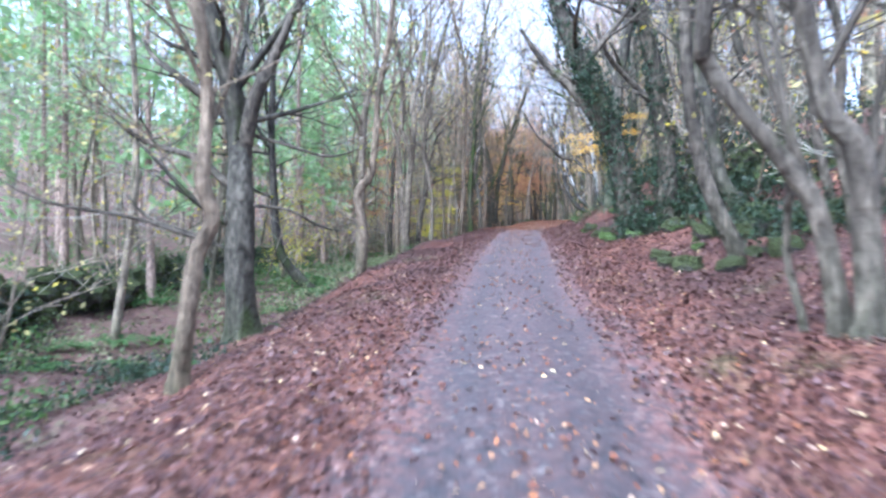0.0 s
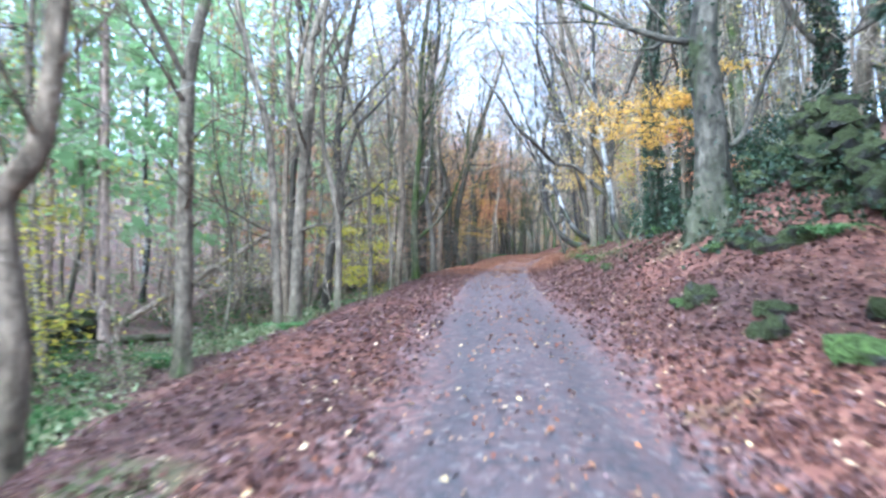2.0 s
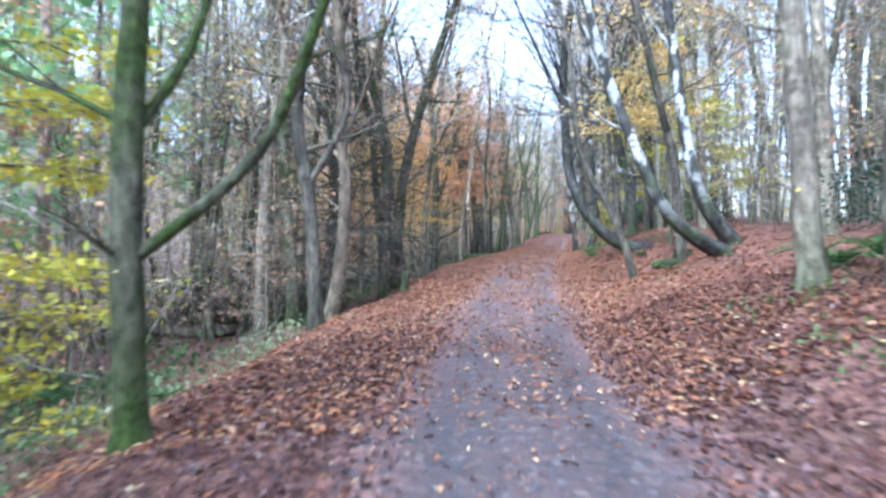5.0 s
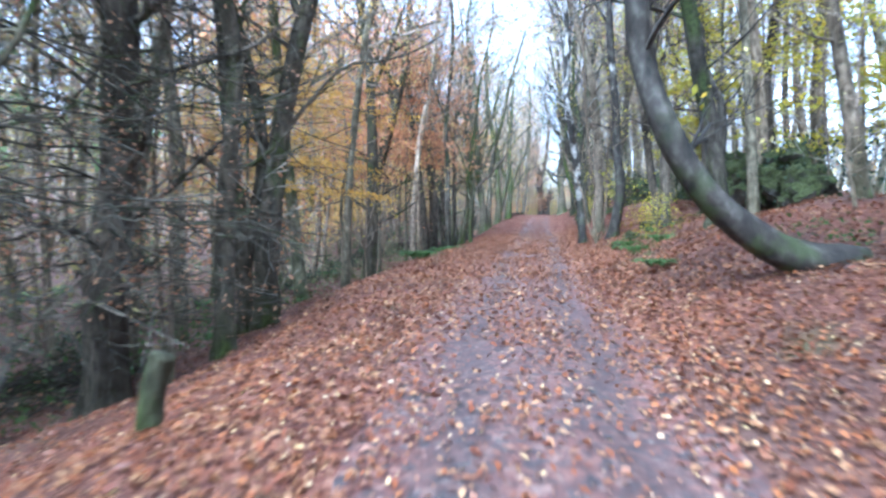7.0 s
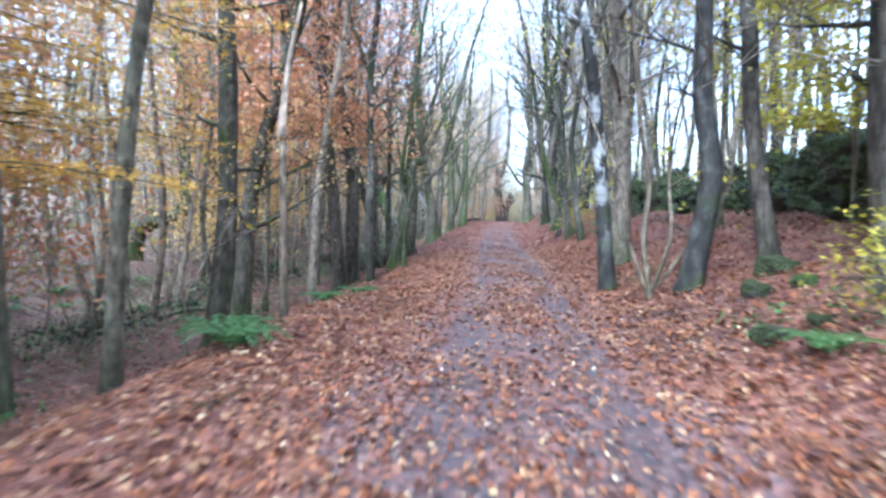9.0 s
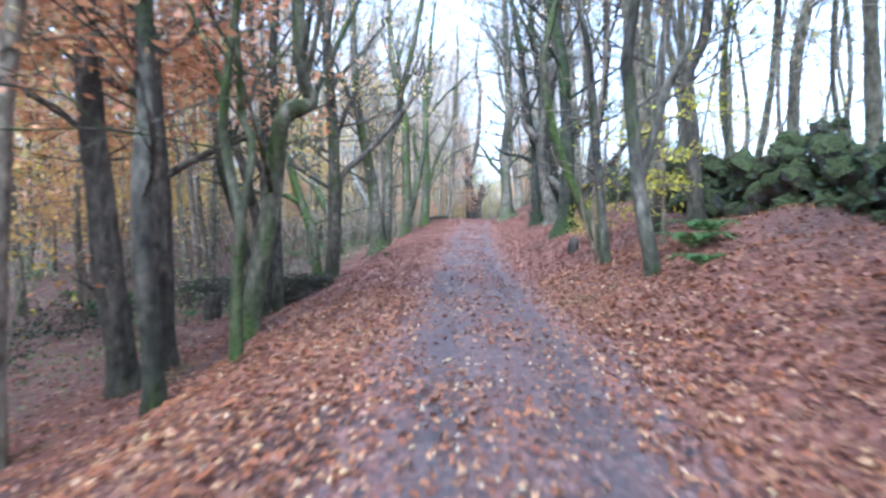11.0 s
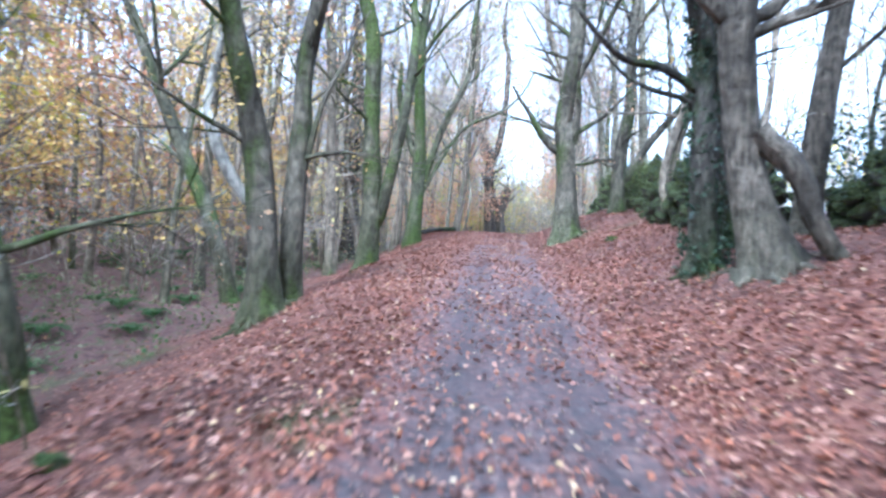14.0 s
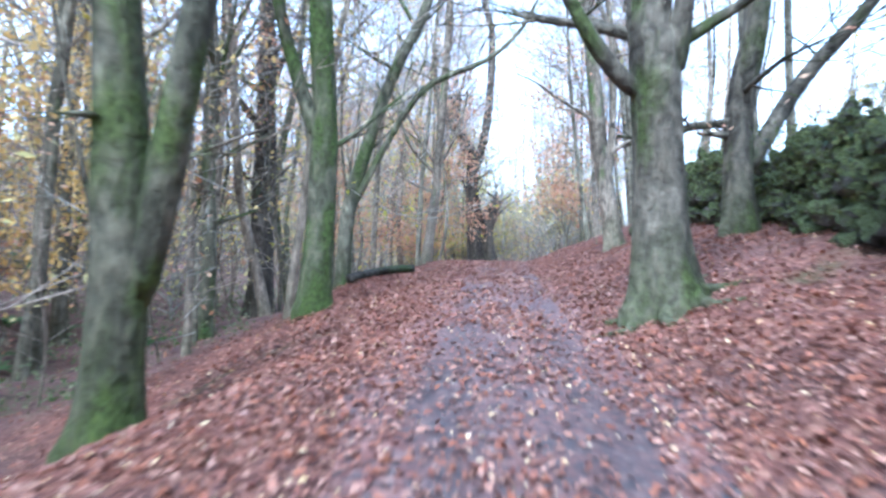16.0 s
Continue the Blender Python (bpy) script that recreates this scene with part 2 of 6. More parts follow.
def smooth_table(k, v):
    """A table read with soft bends."""
    s = np.gradient(v, k)

    def read(x):
        x = np.clip(np.asarray(x, float), k[0], k[-1])
        i = np.clip(np.searchsorted(k, x) - 1, 0, len(k) - 2)
        h = k[i + 1] - k[i]
        t = (x - k[i]) / h
        d = (v[i + 1] - v[i]) / h
        lim = lambda q: np.where(q * d <= 0, 0, np.sign(d) * np.minimum(abs(q), 3 * abs(d)))
        a, b = lim(s[i]), lim(s[i + 1])
        return (2 * t**3 - 3 * t**2 + 1) * v[i] + (t**3 - 2 * t**2 + t) * h * a + (3 * t**2 - 2 * t**3) * v[i + 1] + (t**3 - t**2) * h * b

    return read


mid_x, mid_z, side_h = smooth_table(YK, XK), smooth_table(YK, ZK), smooth_table(UK, HK)
WAVES = [(random.uniform(-1, 1), random.uniform(-1, 1), random.uniform(0, 6.28)) for _ in range(14)]


def ground_z(x, y):
    """Height of the ground; the track runs 0.3 m right of the wheels' middle line."""
    x, y = np.asarray(x, float), np.asarray(y, float)
    u = x - mid_x(y)
    side = side_h(u)
    hollow = np.interp(y, (0, 15, 25, 58, 66, 72, 82, 130), (1.0, 1.15, 1.05, 1.1, 1.2, 1.2, 1.1, 1.0))  # the hollow deepens and fills along the way
    z = mid_z(y) + np.where((side < 0) & (u < 0), side * hollow, side)
    rough = np.zeros_like(z)
    for n, (a, b, c) in enumerate(WAVES):
        f = 0.5 + 0.28 * n
        rough += np.sin(f * (a * x + b * y) + c) * 0.09 / (1 + 0.25 * n)
    step = lambda v, a, b: np.clip((v - a) / (b - a), 0, 1) ** 2 * (3 - 2 * np.clip((v - a) / (b - a), 0, 1))
    z = z + 1.15 * np.exp(-(((x - 7.1) / 1.3) ** 2 + ((y - 23.7) / 1.9) ** 2))  # earth and roots heaped under the stout trunk
    z = z + 2.3 * step(u, 4.6, 9.5) * (1 - step(u, 14, 30)) * step(y, 2, 16) * (1 - step(y, 34, 46))
    z = z - 0.3 * step(u, 2.0, 3.4) * (1 - step(u, 5.4, 7.6)) * step(y, 2, 7) * (1 - step(y, 16, 21))  # a gentle shelf before the bank rises
    away = np.clip((np.abs(u - 0.3) - 1.2) / 2.5, 0, 1)
    rut = -0.025 * (np.exp(-((u - 1.0) / 0.22) ** 2) + np.exp(-((u + 0.35) / 0.22) ** 2))
    return z + rough * away + rut


def gz(x, y):
    return float(ground_z(x, y))


def mesh_of(name, verts, faces, mats=None, smooth=True):
    me = bpy.data.meshes.new(name)
    me.from_pydata(verts, [], faces)
    if smooth:
        me.polygons.foreach_set("use_smooth", [True] * len(me.polygons))
    for m in mats or ():
        me.materials.append(m)
    me.update()
    return me


def quads_mesh(name, quads, mat):
    """Many loose four-cornered leaves from an array n x 4 x 3."""
    q = np.asarray(quads, np.float32)
    n = len(q)
    me = bpy.data.meshes.new(name)
    me.vertices.add(4 * n)
    me.vertices.foreach_set("co", q.reshape(-1))
    me.loops.add(4 * n)
    me.loops.foreach_set("vertex_index", np.arange(4 * n, dtype=np.int32))
    me.polygons.add(n)
    me.polygons.foreach_set("loop_start", np.arange(0, 4 * n, 4, dtype=np.int32))
    me.polygons.foreach_set("loop_total", np.full(n, 4, dtype=np.int32))
    me.materials.append(mat)
    me.update(calc_edges=True)
    return me


def part(name, me, parent, label=""):
    ob = new(name, me)
    ob.parent = parent
    return tagged(ob, label) if label else ob


# ground sheet: fine beside the track, coarse towards the horizon
def ground():
    us = np.concatenate([np.linspace(-500, -60, 12), np.linspace(-52, -14, 32), np.linspace(-13, 9, 110), np.linspace(9.6, 30, 26), np.linspace(36, 500, 12)])
    ys = np.concatenate([np.linspace(-400, -30, 10), np.arange(-24, 130, 0.5), np.linspace(131, 190, 50), np.linspace(200, 700, 14)])
    U, Y = np.meshgrid(us, ys)
    X = mid_x(Y) + U
    Z = ground_z(X, Y)
    nv = len(us)
    verts = np.stack([X, Y, Z], -1).reshape(-1, 3).tolist()
    faces = [(j * nv + i, j * nv + i + 1, (j + 1) * nv + i + 1, (j + 1) * nv + i) for j in range(len(ys) - 1) for i in range(nv - 1)]
    m, n, l, b = nodes_of("woodland_floor", 0.8, 0.3)
    vor = n.new("ShaderNodeTexVoronoi")
    vor.inputs["Scale"].default_value = 14
    tc = n.new("ShaderNodeTexCoord")
    l.new(tc.outputs["Object"], vor.inputs["Vector"])
    sep = n.new("ShaderNodeSeparateColor")
    l.new(vor.outputs["Color"], sep.inputs["Color"])
    leaf = ramp(n, l, sep.outputs["Red"], [(0, (0.07, 0.028, 0.021)), (0.4, (0.12, 0.048, 0.032)), (0.75, (0.17, 0.073, 0.046)), (1, (0.24, 0.125, 0.08))])
    patch = noise_at(n, l, 0.35, 4)
    earth = ramp(n, l, patch, [(0.45, (0, 0, 0)), (0.68, (0.8, 0.8, 0.8))])
    col = mixed(n, l, earth, leaf, (0.058, 0.036, 0.03))
    at = n.new("ShaderNodeAttribute")
    at.attribute_name = "under_trees"
    mould = ramp(n, l, noise_at(n, l, 5, 6), [(0.3, (0.052, 0.03, 0.026)), (0.42, (0.115, 0.064, 0.053)), (0.53, (0.18, 0.105, 0.083)), (0.62, (0.09, 0.094, 0.042)), (0.78, (0.24, 0.155, 0.12))])
    col = mixed(n, l, at.outputs["Fac"], col, mould)
    green = ramp(n, l, noise_at(n, l, 0.6, 5), [(0.62, (0, 0, 0)), (0.74, (0.7, 0.7, 0.7))])
    col = mixed(n, l, green, col, (0.06, 0.09, 0.025))
    l.new(col, b.inputs["Base Color"])
    bump(n, l, b, vor.outputs["Distance"], 0.6, 0.03)
    me = mesh_of("ground", verts, faces, [m])
    wild = np.clip(np.where(U < 0, (-U - 4.3 - np.clip((Y - 40) / 12, 0, 1.0) + 0.5 * np.sin(Y * 0.4)) / 1.6, (U - 6) / 4), 0, 1)
    me.attributes.new("under_trees", "FLOAT", "POINT").data.foreach_set("value", wild.reshape(-1).astype(np.float32))
    ob = new("ground", me)
    tagged(ob, "sloping woodland floor of brown earth under fallen leaves", "ground", kind="structure")


def track():
    """The gravel track: a thin worn crust over the ground with wandering edges and darker wheel lines."""
    ys = np.arange(-20, 170, 0.3)
    us = np.linspace(-1.0, 1.6, 27)
    verts, across = [], []
    for j, y in enumerate(ys):
        for i, u in enumerate(us):
            w = 1 + 0.09 * math.sin(y * 0.9 + (u > 0.3)) + 0.07 * math.sin(y * 2.3 + 2 * (u > 0.3))
            uu = 0.3 + (u - 0.3) * w
            x = float(mid_x(y)) + uu
            edge = 1 - abs(u - 0.3) / 1.3
            verts.append((x, y, gz(x, y) + 0.012 * min(1, edge * 6) - 0.004))
            across.append(u)
    nv = len(us)
    faces = [(j * nv + i, j * nv + i + 1, (j + 1) * nv + i + 1, (j + 1) * nv + i) for j in range(len(ys) - 1) for i in range(nv - 1)]
    m, n, l, b = nodes_of("damp_gravel", 0.65, 0.35)
    fine = noise_at(n, l, 40, 6)
    chip = n.new("ShaderNodeTexVoronoi")
    chip.inputs["Scale"].default_value = 19
    chip.inputs["Randomness"].default_value = 1.0
    tc = n.new("ShaderNodeTexCoord")
    l.new(tc.outputs["Object"], chip.inputs["Vector"])
    tone = n.new("ShaderNodeSeparateColor")
    l.new(chip.outputs["Color"], tone.inputs["Color"])
    mid = noise_at(n, l, 9, 5)
    big = noise_at(n, l, 1.1, 5, (1.6, 0.5, 1))
    col = ramp(n, l, fine, [(0.3, (0.0205, 0.0178, 0.0188)), (0.5, (0.046, 0.0398, 0.0428)), (0.68, (0.11, 0.096, 0.102))])
    grit = ramp(n, l, tone.outputs["Red"], [(0.0, (0.0138, 0.0131, 0.0138)), (0.45, (0.0321, 0.0298, 0.0313)), (0.75, (0.0574, 0.052, 0.0536)), (0.9, (0.0651, 0.0352, 0.0306)), (0.97, (0.23, 0.199, 0.176))])
    col = mixed(n, l, 0.65, col, grit)
    col = mixed(n, l, ramp(n, l, mid, [(0.42, (0, 0, 0)), (0.6, (0.55, 0.55, 0.55))]), col, (0.07, 0.058, 0.059))
    at = n.new("ShaderNodeAttribute")
    at.attribute_name = "across"
    line = ramp(n, l, at.outputs["Fac"], [(0.0, (0, 0, 0)), (0.16, (0.2, 0.2, 0.2)), (0.3, (0.75, 0.75, 0.75)), (0.42, (0.1, 0.1, 0.1)), (0.58, (0.25, 0.25, 0.25)), (0.68, (1, 1, 1)), (0.8, (0.3, 0.3, 0.3)), (1, (0, 0, 0))])
    wear = n.new("ShaderNodeMath")
    wear.operation = "MULTIPLY"
    l.new(line, wear.inputs[0])
    l.new(big, wear.inputs[1])
    col = mixed(n, l, wear.outputs["Value"], col, (0.03, 0.028, 0.03))
    # leaves trodden to a brown mush, more of it further up the track
    mush = n.new("ShaderNodeAttribute")
    mush.attribute_name = "trodden"
    torn = ramp(n, l, noise_at(n, l, 11, 7), [(0.36, (0, 0, 0)), (0.56, (1, 1, 1))])
    tread = n.new("ShaderNodeMath")
    tread.operation = "MULTIPLY"
    l.new(torn, tread.inputs[0])
    l.new(mush.outputs["Fac"], tread.inputs[1])
    shred = ramp(n, l, tone.outputs["Green"], [(0, (0.085, 0.036, 0.029)), (0.5, (0.15, 0.066, 0.05)), (0.85, (0.2, 0.1, 0.076)), (1, (0.28, 0.18, 0.145))])
    col = mixed(n, l, tread.outputs["Value"], col, shred)
    l.new(col, b.inputs["Base Color"])
    bump(n, l, b, fine, 0.6, 0.012)
    me = mesh_of("road", verts, faces, [m])
    me.attributes.new("across", "FLOAT", "POINT").data.foreach_set("value", [(u + 1.0) / 2.6 for u in across])
    vy = np.array([v[1] for v in verts])
    vu = np.array(across)
    tyre = 0.7 * np.exp(-((vu - 1.0) / 0.25) ** 2) + 0.6 * np.exp(-((vu + 0.3) / 0.25) ** 2)
    trod = np.interp(vy, (0, 36, 46, 62, 76, 90, 105), (0.25, 0.3, 0.75, 0.85, 0.35, 0.4, 0.8)) * (1 - tyre) + 0.75 * np.clip((np.abs(vu - 0.3) - 0.5) / 0.7, 0, 1)
    me.attributes.new("trodden", "FLOAT", "POINT").data.foreach_set("value", np.clip(trod, 0, 1).astype(np.float32))
    ob = new("road", me)
    tagged(ob, "narrow damp grey gravel track through the wood", "track", kind="structure")


ground()
track()


# ---- trees ----
def spline(pts, n):
    """Soft curve through the points, n steps each."""
    p = [Vector(v) for v in pts]
    p = [p[0] * 2 - p[1]] + p + [p[-1] * 2 - p[-2]]
    out = []
    for i in range(1, len(p) - 2):
        for k in range(n):
            t = k / n
            out.append(0.5 * (2 * p[i] + (p[i + 1] - p[i - 1]) * t + (2 * p[i - 1] - 5 * p[i] + 4 * p[i + 1] - p[i + 2]) * t * t + (3 * p[i] - p[i - 1] - 3 * p[i + 1] + p[i + 2]) * t**3))
    return out + [p[-2]]


class Wood:
    """Collects tubes of one woody part."""

    def __init__(self):
        self.v, self.f = [], []

    def tube(self, pts, radii, sides=8, rough=0.0, cap=True, lobes=None):
        base, n = len(self.v), len(pts)
        side = Vector((1, 0, 0))
        for i, p in enumerate(pts):
            d = (pts[min(i + 1, n - 1)] - pts[max(i - 1, 0)]).normalized()
            side = (side - d * side.dot(d))
            side = side.normalized() if side.length > 1e-4 else d.orthogonal().normalized()
            up = d.cross(side)
            for k in range(sides):
                a = 6.2832 * k / sides
                r = radii[i] * (1 + rough * (noise.noise((p.x * 1.3 + 3 * math.cos(a), p.y * 1.3 + 3 * math.sin(a), max(0.0, p.z) * 0.9))))
                if lobes:
                    r *= 1 + lobes[i] * (math.cos(4 * a + 1.3 * p.x) + 0.6 * math.cos(3 * a + 2.0)) * 0.5
                self.v.append(p + side * (math.cos(a) * r) + up * (math.sin(a) * r))
        for i in range(n - 1):
            for k in range(sides):
                a, b = base + i * sides + k, base + i * sides + (k + 1) % sides
                self.f.append((a, b, b + sides, a + sides))
        if cap:
            self.f.append(tuple(base + (n - 1) * sides + k for k in range(sides)))

    def mesh(self, name, mat):
        return mesh_of(name, [tuple(v) for v in self.v], self.f, [mat])


def twig_out(wood, tips, rng, start, d, length, r, depth, droop=0.0, wander=0.35):
    """A branch that bends as it grows and splits into finer ones."""
    n = min(5, max(3, int(length / 0.4))) if depth > 0 else 1
    pts, p, dd = [Vector(start)], Vector(start), Vector(d).normalized()
    for i in range(n):
        dd = (dd + Vector((rng.uniform(-1, 1), rng.uniform(-1, 1), rng.uniform(-0.7, 0.9) - droop)) * wander * (1.0 / math.sqrt(n) + 0.12)).normalized()
        p = p + dd * (length / n)
        pts.append(p.copy())
    rad = [max(0.0095, r * (1 - 0.75 * i / n)) for i in range(n + 1)]
    wood.tube(pts, rad, 5 if r > 0.05 else 3, cap=r > 0.03)
    if depth == 0:
        tips += [pts[0].lerp(pts[-1], 0.5), pts[-1]]
        return
    for i in range(1, n + 1):
        for _ in range(1 if i < n else 2):
            if rng.random() < 0.78:
                nd = (dd * 0.9 + Vector((rng.uniform(-1, 1), rng.uniform(-1, 1), rng.uniform(-0.5, 0.8))) * 0.8).normalized()
                twig_out(wood, tips, rng, pts[i], nd, length * rng.uniform(0.4, 0.7), rad[i] * rng.uniform(0.45, 0.7), depth - 1, droop, wander)


def leaf_quads(rng, centres, per, spread, size, flat=0.5):
    """Small bent leaves scattered round points."""
    c = np.repeat(np.array([tuple(p) for p in centres], float).reshape(-1, 3), per, 0)
    g = np.random.default_rng(rng.randrange(1 << 30))
    c = c + g.normal(0, spread, c.shape) * (1, 1, 0.6)
    n = len(c)
    nrm = g.normal(0, 1, (n, 3)) * (flat, flat, 1)
    nrm /= np.linalg.norm(nrm, axis=1)[:, None]
    a = np.cross(nrm, g.normal(0, 1, (n, 3)))
    a /= np.linalg.norm(a, axis=1)[:, None] + 1e-9
    b = np.cross(nrm, a)
    s = size * g.uniform(0.6, 1.3, (n, 1))
    return np.stack([c - a * s, c - b * s * 0.55 + nrm * s * 0.15, c + a * s, c + b * s * 0.55 + nrm * s * 0.15], 1)


def finish_tree(name, label, category, x, y, wood, mat, twigs=None, leaves=(), group="", yaw=0.0, twig_mat=None):
    """An Empty at the foot with trunk, branches and foliage as parts; meshes are given relative to the foot."""
    foot = new(name)
    foot.empty_display_size = 0.3
    foot.matrix_basis = pose(x, y, gz(x, y), 0, 0, yaw)
    tagged(foot, label, category, group)
    part("trunk", wood.mesh("trunk", mat), foot)
    if twigs and twigs.v:
        tagged(part("crown", twigs.mesh("crown", twig_mat or mat), foot), kind="stuff")
    for nm, q, lm, lab in leaves:
        if len(q):
            tagged(part(nm, quads_mesh(nm, q, lm), foot, lab), kind="stuff")
    return foot


def stem(wood, pts, r, taper=0.35, sides=12, flare=1.0, steps=5, rough=0.25):
    """A trunk through the points with a root flare; returns its line and radii."""
    line = spline(pts, steps)
    if r > 0.12 and flare > 0.25 and sides >= 12:  # more rings where the roots spread
        a, b = line[0].copy(), line[1].copy()
        line[1:1] = [a.lerp(b, t) for t in (0.08, 0.2, 0.38, 0.65)]
        sides = 20
    n = len(line)
    rad = []
    for i, p in enumerate(line):
        q = i / (n - 1)
        rad.append(max(0.012, r * (1 - (1 - taper) * q) * (1 + flare * 0.6 * math.exp(-max(0, p.z) / (1.1 * r + 0.05)))))
    line[0] = line[0] - Vector((0, 0, 0.2 + 0.8 * r))
    lobes = [min(0.55, 0.8 * flare) * math.exp(-max(0, p.z) / (1.6 * r)) for p in line] if sides == 20 else None
    wood.tube(line, rad, sides, rough, lobes=lobes)
    return line, rad


def crown_on(wood, tips, rng, line, rad, low, count, length, depth, rise=0.5, droop=0.0):
    """Side branches along the upper part of a stem."""
    n = len(line)
    run = [0.0]
    for a, b in zip(line, line[1:]):
        run.append(run[-1] + (b - a).length)
    for k in range(count):
        q = low + (1 - low) * (k + rng.random()) / count
        i = next((j for j in range(n) if run[j] >= q * run[-1] * 0.999), n - 1)
        a = rng.uniform(0, 6.283)
        d = Vector((math.cos(a), math.sin(a), rise * rng.uniform(0.3, 1.6)))
        twig_out(wood, tips, rng, line[i], d, length * rng.uniform(0.5, 1.1) * (1.15 - 0.6 * q), max(0.012, rad[i] * rng.uniform(0.25, 0.45)), depth, droop)


def wild_tree(seed, height, r, mat, leaf_mat, leaf_n, name, label, category, lean=0.06, low=0.3, count=12, length=2.6, depth=2, size=0.06, straight=False, spread=0.25):
    """A woodland tree grown from a seed, away from the track; the first of its kind is copied about."""
    rng = random.Random(seed)
    w, tw, tips = Wood(), Wood(), []
    k = 5
    pts, p = [], Vector((0, 0, 0))
    bend = Vector((rng.uniform(-1, 1), rng.uniform(-1, 1), 0)) * lean
    for i in range(k + 1):
        pts.append(p.copy())
        wob = 0.02 if straight else 0.09
        p = p + Vector((rng.uniform(-1, 1) * wob * height / k * 2, rng.uniform(-1, 1) * wob * height / k * 2, height / k)) + bend * height / k
    line, rad = stem(w, pts, r, 0.25, 7, 0.6, 3)
    crown_on(tw, tips, rng, line, rad, low, count, length, depth)
    pick = tips if len(tips) <= leaf_n else rng.sample(tips, leaf_n)
    lv = [("foliage", leaf_quads(rng, pick, 2, spread, size * 1.25), leaf_mat, "")] if leaf_n and pick else []
    # twigs take the paler bark, so haze is painted into the crown
    return finish_tree(name, label, category, 0, 0, w, mat, tw, lv, twig_mat=HAZE_BROWN if mat in (BROWN, HAZE_WOOD_BROWN) else HAZE_PALE_GREY)


def conifer(seed, height, r, label):
    rng = random.Random(seed)
    w, tw, tips = Wood(), Wood(), []
    line, rad = stem(w, [(0, 0, 0), (rng.uniform(-.1, .1), rng.uniform(-.1, .1), height * .4), (rng.uniform(-.2, .2), rng.uniform(-.2, .2), height)], r, 0.2, 8, 0.4, 5)
    n = 44
    for k in range(n):
        q = 0.12 + 0.88 * k / n
        p = Vector((0, 0, 0)).lerp(Vector((line[-1].x, line[-1].y, 0)), q) + Vector((0, 0, height * q))
        a = rng.uniform(0, 6.283)
        ln = (2.3 * (1.12 - q) + 0.4) * rng.uniform(0.5, 1.1) * (0.55 if q < 0.3 else 1)
        d = Vector((math.cos(a), math.sin(a), -0.15))
        end = p + d * ln
        tw.tube([p, p.lerp(end, .5) + Vector((0, 0, .08)), end], [0.02, 0.013, 0.005], 3)
        if q > 0.22 or rng.random() < 0.3:
            for j in range(5):
                tips.append(p.lerp(end, 0.3 + 0.16 * j))
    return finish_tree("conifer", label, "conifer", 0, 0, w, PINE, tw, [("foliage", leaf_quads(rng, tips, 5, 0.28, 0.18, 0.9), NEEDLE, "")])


def arching_tree(seed, mat, leaf_mat, label, per=2):
    """A tall tree that leans out (towards its own +x) and spreads a wide net of fine bare twigs."""
    rng = random.Random(seed)
    w, tw, tips = Wood(), Wood(), []
    pts = [(0, 0, 0), (0.2, 0, 4), (0.8 + rng.uniform(-0.3, 0.3), rng.uniform(-0.4, 0.4), 8.5), (2.0, rng.uniform(-0.8, 0.8), 13), (3.4, rng.uniform(-1, 1), 18)]
    line, rad = stem(w, pts, 0.15, 0.2, 8, 0.5, 4)
    crown_on(tw, tips, rng, line, [1.2 * v for v in rad], 0.3, 32, 6.5, 2, 0.7)
    pick = tips if len(tips) <= 620 else rng.sample(tips, 620)
    # twigs in bark lightened to look hazy
    return finish_tree("tree", label, "tree", 0, 0, w, mat, tw, [("foliage", leaf_quads(rng, pick, per, 0.4, 0.065), leaf_mat, "")], twig_mat=HAZE_BROWN)


